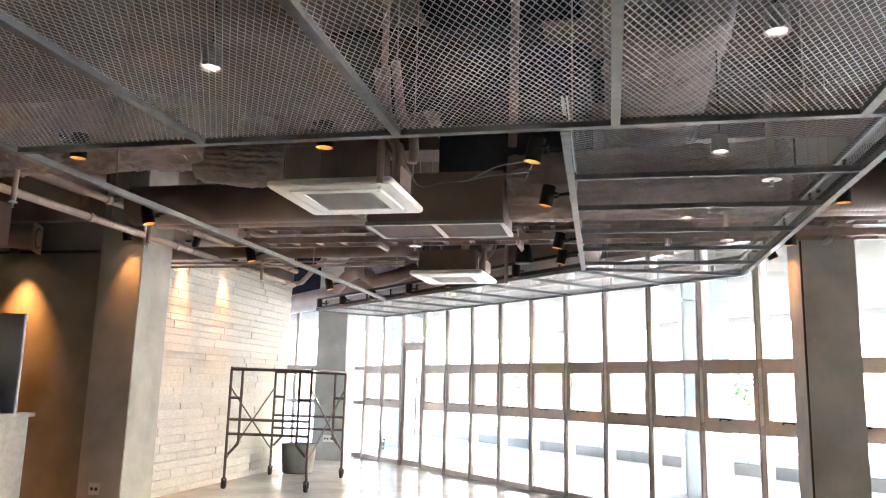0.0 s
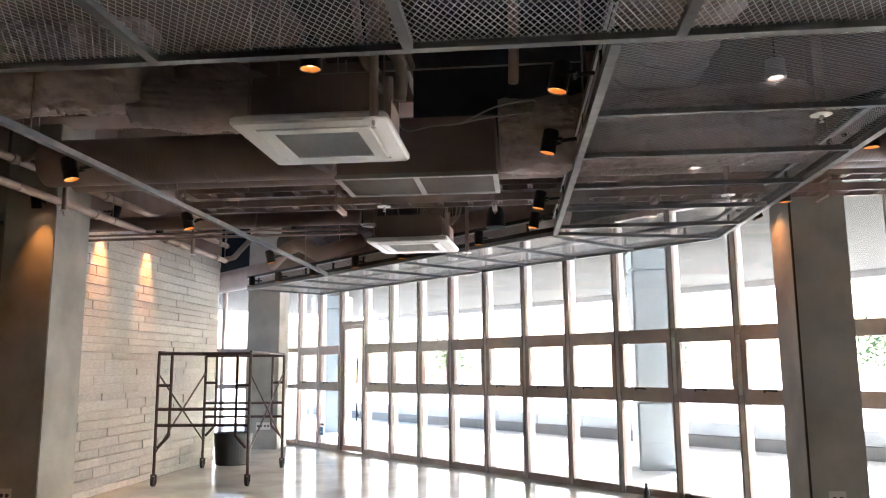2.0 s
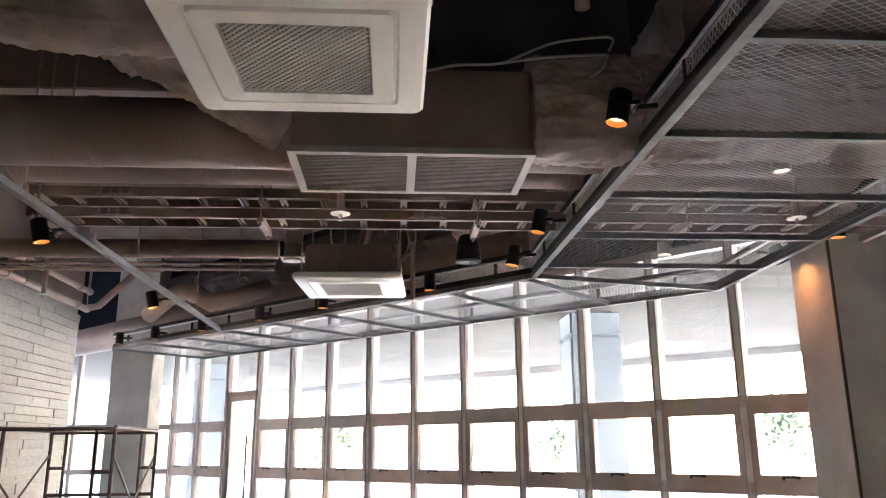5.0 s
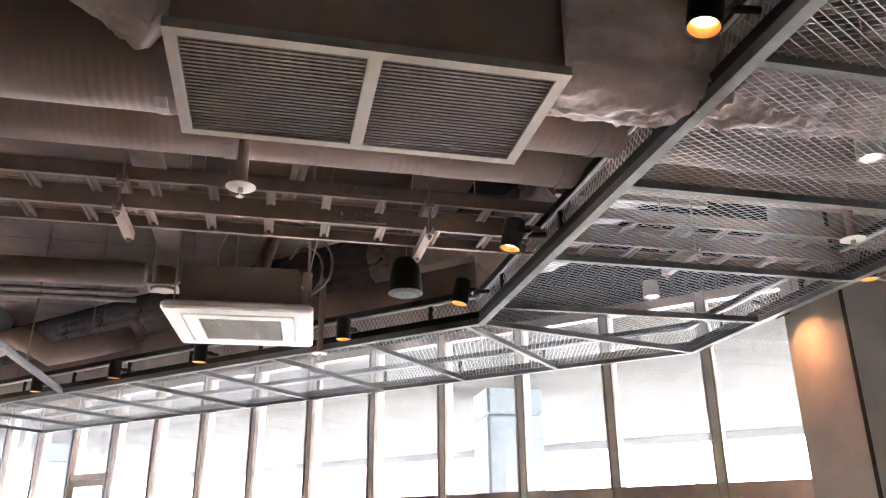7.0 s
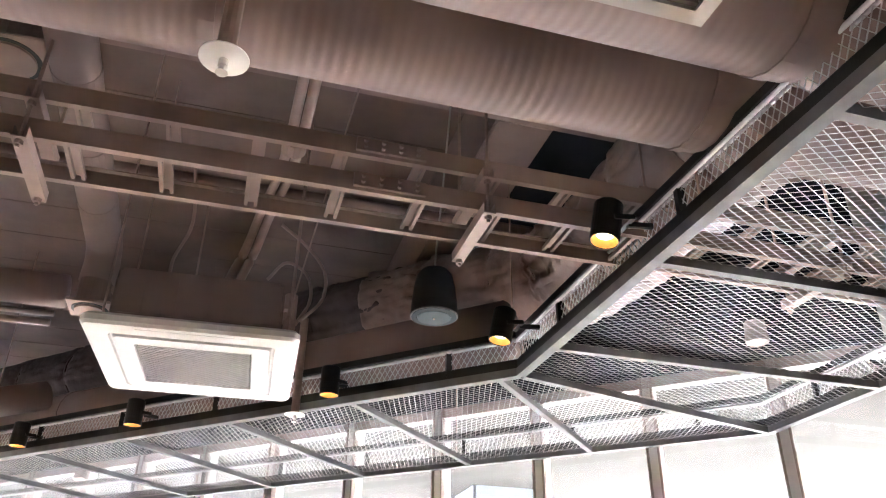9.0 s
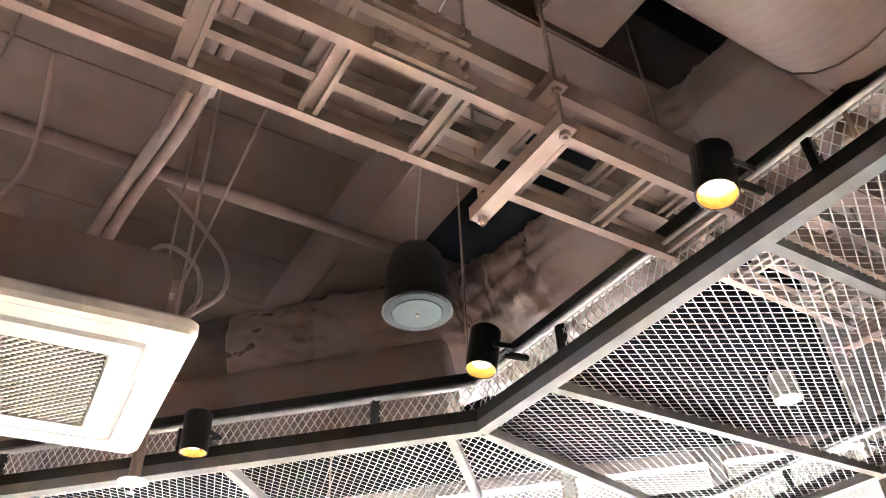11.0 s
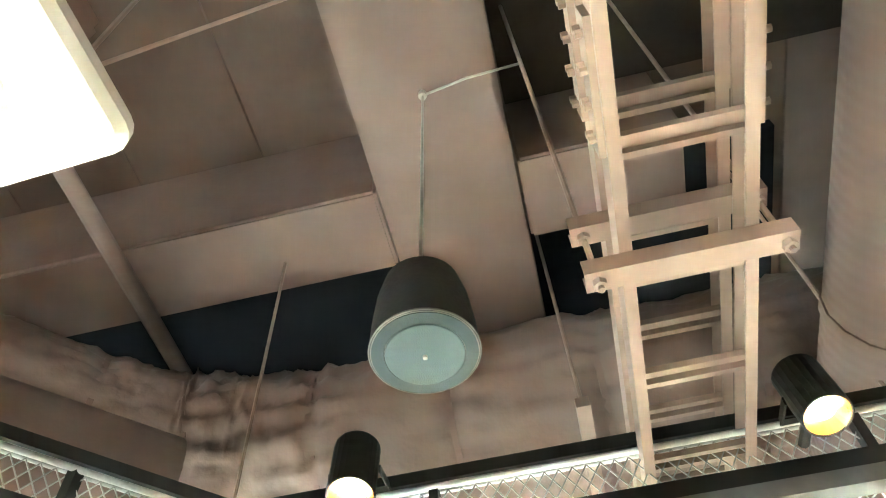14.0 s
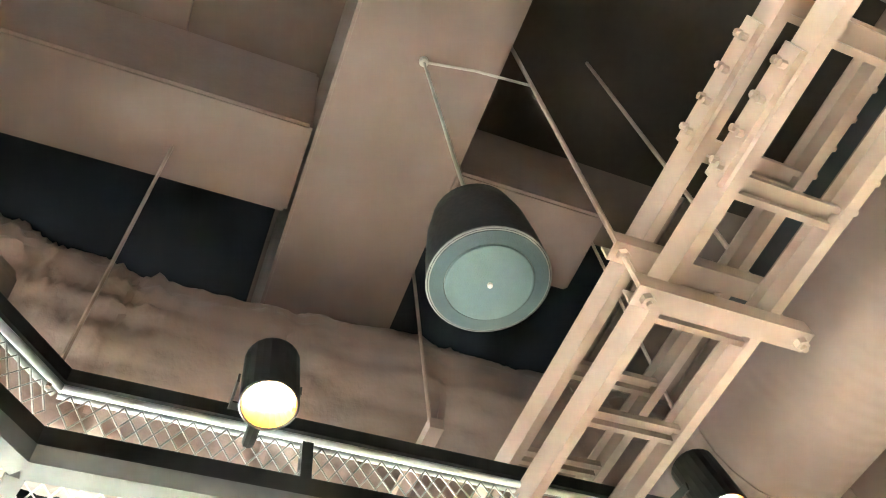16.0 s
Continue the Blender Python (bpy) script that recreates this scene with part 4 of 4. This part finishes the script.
# spots: lens at the foot, arm to the side
def spot(x, y, z, ax, ay, tilt=0.0, tiltdir=0.0, lit=True, power=0.8, cone=38, hue=(1.0, 0.44, 0.14)):
    t = thing("spotlight", "black cylindrical spotlight with a warm lit lens on a short arm", "spotlight", "black spotlights")
    t.matrix_basis = pose(x, y, z)
    rot = Matrix.Translation((0, 0, 0.08)) @ Matrix.Rotation(radians(tilt), 4, Vector((math.cos(tiltdir), math.sin(tiltdir), 0))) @ Matrix.Translation((0, 0, -0.08))
    b = bmesh.new()
    lathe(b, [(0.040, 0.034), (0.0455, 0.0), (0.047, -0.002), (0.05, 0.0), (0.05, 0.145), (0.046, 0.15)], 24)
    b.transform(rot)
    part("body", b, BLACK, t, smooth=False)
    b = bmesh.new()
    lathe(b, [(0.0275, 0.024), (0.0275, 0.027)], 20)
    b.transform(rot)
    part("lens", b, LAMP if lit else INNER, t, "warm glowing lens")
    b = bmesh.new()
    lathe(b, [(0.028, 0.0275), (0.0445, 0.001), (0.0455, 0.0015), (0.030, 0.033)], 24)
    b.transform(rot)
    part("reflector", b, GOLD, t, "warm gold reflector ring")
    b = bmesh.new()
    d = Vector((ax, ay, 0)).normalized()
    side = Vector((-d.y, d.x, 0))
    for s in (-0.054, 0.054):
        bar(b, side * s + Vector((0, 0, 0.07)), side * s + d * 0.075 + Vector((0, 0, 0.08)), 0.004, 0.018)
    bar(b, side * -0.056 + d * 0.075 + Vector((0, 0, 0.08)), side * 0.056 + d * 0.075 + Vector((0, 0, 0.08)), 0.018, 0.004)
    tube(b, d * 0.075 + Vector((0, 0, 0.08)), d * 0.17 + Vector((0, 0, 0.09)), 0.012, 8)
    part("arm", b, BLACK, t)
    if lit:
        l = new("spot_beam", bpy.data.lights.new("spot_beam", "SPOT"))
        l.data.energy = power
        l.data.color = hue
        l.data.spot_size = radians(cone)
        l.data.spot_blend = 1.0
        l.data.shadow_soft_size = 0.03
        l.parent = t
        l.matrix_basis = rot @ pose(0, 0, 0.018)
    return t


RS = [(1.30, -0.02), (1.285, 1.10), (1.257, 2.84), (1.226, 3.77)]
for x, y in RS:
    spot(x, y, 2.80, 1, 0, 12, 1.57)
for x, y in ((0.147, -0.45), (-1.45, -0.45)):
    spot(x, y, 2.80, 0, -1)
for x, y in ((0.62, 4.74), (-0.40, 5.66), (-1.15, 6.42), (-1.95, 7.2), (-2.7, 7.9), (-3.3, 8.4)):
    spot(x, y, 2.80, 1, 1)
for x, y in ((3.33, 1.30), (3.33, 2.95)):
    spot(x, y, 2.82, -1, 0, power=0.5, cone=42)
spot(3.30, 3.72, 2.82, -1, 0, -24, 1.57, power=0.9, cone=130, hue=(1.0, 0.36, 0.09))
for y in (0.99, 2.83, 5.13):
    spot(-1.90, y, 2.70, 1, 0, -14, 1.57)
for y in (4.95, 6.1):
    spot(-3.77, y, 3.26, -1, 0, 14, 1.57, power=11.0, cone=42, hue=(1.0, 0.33, 0.07))
spot(-5.15, 3.27, 2.90, 0, 1, 12, 0.0, power=12.0, cone=64, hue=(1.0, 0.38, 0.09))
spot(-3.72, 3.345, 3.05, 0, 1, 12, 0.0, power=1.6, cone=64, hue=(1.0, 0.38, 0.09))


# downlights over the mesh
def downlight(x, y, z=2.83):
    t = thing("downlight", "small round recessed downlight with a warm lit lens", "downlight", "downlights")
    t.matrix_basis = pose(x, y, z)
    b = bmesh.new()
    lathe(b, [(0.034, 0.008), (0.036, -0.004), (0.048, -0.006), (0.05, 0.0), (0.044, 0.09), (0.02, 0.095)], 20)
    part("housing", b, GRF, t)
    b = bmesh.new()
    lathe(b, [(0.0335, 0.004), (0.0335, 0.007)], 16)
    part("lens", b, LAMP2, t, "warm glowing lens")
    b = bmesh.new()
    tube(b, (0, 0, 0.09), (0.0, 0.0, 0.6), 0.004, 6)
    part("lead", b, BLACK, t)


for x, y in ((2.34, 0.0), (2.32, 1.72), (2.31, 3.5), (0.03, -1.53), (2.35, -1.51), (-0.9, 7.5), (-1.9, 8.4), (-2.8, 9.3)):
    downlight(x, y)


def sprinkler(x, y, z=2.74, top=3.3, r=0.055):
    t = thing("sprinkler", "sprinkler head below a white disc on a brown drop pipe", "sprinkler", "sprinklers")
    t.matrix_basis = pose(x, y, z)
    b = bmesh.new()
    lathe(b, [(0.02, 0.012), (r, 0.004), (r, 0.001), (0.02, -0.002)], 28)
    part("plate", b, WHITE, t, "white round plate")
    b = bmesh.new()
    lathe(b, [(0.011, -0.002), (0.011, -0.02), (0.004, -0.024), (0.004, -0.034), (0.014, -0.036), (0.014, -0.038)], 12)
    part("head", b, WIRE, t)
    b = bmesh.new()
    tube(b, (0, 0, 0.012), (0, 0, top - z), 0.022, 12)
    part("drop_pipe", b, BROWN_STEEL, t, smooth=False)


sprinkler(0.375, -0.105, 2.66, SLABZ)
for x, y, z in ((0.007, 2.22, 2.72), (2.68, 0.37, 2.75), (2.69, 2.3, 2.75), (0.474, 4.95, 2.74)):
    sprinkler(x, y, z)
for y in (0.68, 2.53, 5.2):
    sprinkler(-2.9, y, 2.83, 3.34, 0.035)
    pipe("short brown arm from the sprinkler main to a drop pipe", [(-3.36, y, 3.3), (-3.2, y, 3.34), (-2.87, y, 3.34)], 0.024)


def diffuser(x, y, z, neck=0.25, size=1.0):
    t = thing("ceiling_diffuser", "square brown plate with a round air outlet ring", "air diffuser", "round diffusers")
    t.matrix_basis = pose(x, y, z) @ Matrix.Diagonal((size, size, 1, 1))
    part("plate", boxed(-0.14, 0.14, -0.14, 0.14, 0, 0.012, 0.003), BROWN_STEEL, t)
    b = bmesh.new()
    lathe(b, [(0.118, -0.001), (0.118, -0.003), (0.10, -0.003), (0.10, -0.001)], 32)
    part("gap_ring", b, BLACK, t)
    b = bmesh.new()
    lathe(b, [(0.098, -0.001), (0.098, -0.012), (0.02, -0.014)], 32)
    part("disc", b, BROWN_STEEL, t)
    b = bmesh.new()
    tube(b, (0, 0, 0.012), (0, 0, neck), 0.11, 20)
    part("neck", b, BROWN, t)


diffuser(-0.85, 3.42, 3.55, 0.43)
diffuser(-0.545, 4.405, 2.985, 0.14, 0.68)

# ---------------------------------------------------------------- loose things on the floor
sc = thing("scaffold", "rusty brown tube scaffold tower on casters", "scaffold", m=pose(-3.58, 5.86, 0, 0, 0, 4))


def tubes(name, segs, r, parent, mat=None):
    b = bmesh.new()
    for p, q in segs:
        tube(b, p, q, r, 8)
    return part(name, b, mat or SCAF, parent)


SX, SY, SH = 1.19, 1.8, 1.65
for y in (0, SY):
    tubes("end_frame", [((0, y, 0.13), (0, y, SH)), ((SX, y, 0.13), (SX, y, SH)), ((0, y, SH), (SX, y, SH)), ((0.17, y, 0.62), (0.17, y, SH)), ((SX - 0.17, y, 0.62), (SX - 0.17, y, SH)),
                        ((0, y, 0.95), (SX, y, 0.95)), ((0.17, y, 0.62), (0.03, y, 0.47)), ((SX - 0.17, y, 0.62), (SX - 0.03, y, 0.47)), ((0, y, 1.25), (0.17, y, 1.25)), ((SX, y, 1.25), (SX - 0.17, y, 1.25)), ((0, y, 0.75), (SX, y, 0.75))], 0.02, sc)
for x in (0, SX):
    tubes("cross_brace", [((x, 0, 1.4), (x, SY, 0.4)), ((x, 0, 0.4), (x, SY, 1.4))], 0.012, sc)
for x in (0, SX):
    tubes("top_bar", [((x, 0, SH + 0.02), (x, SY, SH + 0.02))], 0.018, sc)
for x in (0, SX):
    for y in (0, SY):
        b = bmesh.new()
        tube(b, (x - 0.018, y, 0.06), (x + 0.018, y, 0.06), 0.06, 16)
        wheel = part("wheel", b, RUBBER, sc)
        b = bmesh.new()
        bar(b, (x - 0.026, y, 0.06), (x - 0.026, y, 0.14), 0.03, 0.005)
        bar(b, (x + 0.026, y, 0.06), (x + 0.026, y, 0.14), 0.03, 0.005)
        box(b, x - 0.03, x + 0.03, y - 0.02, y + 0.02, 0.14, 0.15)
        part("fork", b, SCAF, sc)

pot = thing("planter", "large dark grey round planter standing on the floor", "planter", m=pose(-3.42, 8.12, 0))
b = bmesh.new()
lathe(b, [(0.23, 0.0), (0.26, 0.02), (0.285, 0.45), (0.29, 0.48), (0.265, 0.48), (0.255, 0.40), (0.02, 0.39)], 36)
part("tub", b, POT, pot, smooth=False)

cnt = thing("counter", "low counter faced in pale stone blocks", "counter")
part("core", boxed(-6.2, -4.25, 2.15, 2.75, 0, 1.06), MORTAR, cnt)
part("top", boxed(-6.2, -4.2, 2.11, 2.79, 1.062, 1.10, 0.006), BLOCK, cnt)
scr = thing("display_panel", "pale grey flat panel standing on the counter", "panel", m=pose(-4.56, 2.45, 1.102))
part("panel", boxed(-1.0, 0.4, -0.02, 0.02, 0.0, 1.01, 0.006), PANELM, scr)

SOCKETS = [(-3.92, 3.496, 0.26, 0), (-3.75, 10.296, 0.42, 0), (-3.62, 10.296, 0.42, 0), (3.72, 3.386, 0.32, 0)]
for x, y, z, r in SOCKETS:
    t = thing("wall_socket", "white double wall socket plate", "socket", "wall sockets", pose(x, y, z))
    part("plate", boxed(-0.07, 0.07, -0.008, 0.0, -0.065, 0.065, 0.003), SOCK, t)
    for s in (-0.028, 0.028):
        b = bmesh.new()
        tube(b, (s, -0.0085, 0), (s, -0.0105, 0), 0.02, 12)
        part("outlet", b, INNER, t)
bot = thing("bottle", "small dark bottle on the floor by the windows", "bottle", m=pose(2.35, 4.9, 0))
b = bmesh.new()
lathe(b, [(0.03, 0), (0.033, 0.01), (0.033, 0.14), (0.014, 0.18), (0.013, 0.22), (0.012, 0.222)], 16)
part("glass", b, BLACK, bot, smooth=True)

st = thing("sticker", "small blue and white notice stuck on the glass by the door", "sticker")
b = bmesh.new()
bar(b, front(-2.66, -0.012, 0.3), front(-2.80, -0.012, 0.3), 0.003, 0.15)
part("blue_field", b, STICKB, st, "blue field")
b = bmesh.new()
bar(b, front(-2.69, -0.015, 0.28), front(-2.77, -0.015, 0.28), 0.003, 0.03)
part("white_bar", b, SOCK, st, "white bar")
b = bmesh.new()
bar(b, front(-2.64, -0.012, 0.42), front(-2.74, -0.012, 0.42), 0.003, 0.04)
part("grey_bar", b, GRF, st, "grey bar")
bx = thing("duct_box", "brown painted hanging duct box beside the counter", "duct")
part("box", boxed(-5.7, -5.0, 2.6, 3.0, 2.94, 3.42, 0.006), BROWN, bx)
for x in (-5.6, -5.1):
    b = bmesh.new()
    tube(b, (x, 2.8, 3.42), (x, 2.8, SLABZ), 0.006, 6)
    part("hanger_rod", b, BROWN_STEEL, bx)

# end of a round duct with a square outlet plate, over the dark wall
ws = thing("wall_diffuser", "short round brown duct ending in a square outlet plate", "air diffuser", m=pose(-4.83, 3.25, 3.07, 0, 0, 24))
b = bmesh.new()
tube(b, (-0.55, 0.02, 0), (-0.02, 0.02, 0), 0.13, 24)
part("neck", b, BROWN, ws, smooth=False)
part("plate", boxed(-0.02, 0.0, -0.15, 0.19, -0.17, 0.17, 0.004), BROWN_STEEL, ws)
b = bmesh.new()
lathe(b, [(0.125, 0.002), (0.125, 0.005), (0.105, 0.005), (0.105, 0.002)], 32)
b.transform(pose(0, 0.02, 0, 0, 90, 0))
part("gap_ring", b, BLACK, ws)
b = bmesh.new()
lathe(b, [(0.103, 0.002), (0.103, 0.012), (0.02, 0.014)], 32)
b.transform(pose(0, 0.02, 0, 0, 90, 0))
part("disc", b, BROWN_STEEL, ws)
tk = thing("wall_track", "black slim lighting track along the dark wall", "track")
part("track", boxed(-7.0, -4.2, 3.5, 3.548, 2.935, 2.97, 0.003), BLACK, tk)

# ---------------------------------------------------------------- stone wall pieces
stone_wall = bpy.data.objects["wall_stone"]
rnd = random.Random(7)
variants = []
for i in range(8):
    b = bmesh.new()
    box(b, 0, 0.034 + 0.0013 * i, 0, 1, 0, 1)
    for v in b.verts:
        v.co += Vector((rnd.uniform(-0.004, 0.004), 0, 0)) if v.co.x > 0.01 else Vector()
    me = bpy.data.meshes.new("block")
    b.to_mesh(me)
    b.free()
    me.materials.append(BLOCK)
    variants.append(me)


def courses(y0, y1, ztop, face, parent):
    z = 0.004
    while z < ztop:
        h = rnd.choice((0.085, 0.105, 0.105, 0.12))
        y = y0 - rnd.uniform(0, 0.3)
        while y < y1:
            w = rnd.uniform(0.34, 0.85)
            a, c = max(y, y0), min(y + w, y1)
            if c - a > 0.05:
                o = new("block", rnd.choice(variants))
                o.parent = parent
                o.matrix_basis = Matrix.Translation((face, a + 0.003, z)) @ Matrix.Diagonal((1, c - a - 0.006, h - 0.007, 1))
            y += w
        z += h


courses(4.125, 8.66, 3.22, -3.98, stone_wall)
rot = Matrix.Rotation(radians(-90), 4, "Z")
z = 0.004
core = bpy.data.objects["counter"]
while z < 1.03:
    h = 0.105
    x = -6.2
    while x < -4.25:
        w = min(rnd.uniform(0.25, 0.6), -4.25 - x)
        o = new("block", rnd.choice(variants))
        o.parent = core
        o.matrix_basis = Matrix.Translation((x, 2.15, z)) @ rot @ Matrix.Diagonal((1, w - 0.006, h - 0.007, 1))
        x += w
    z += h
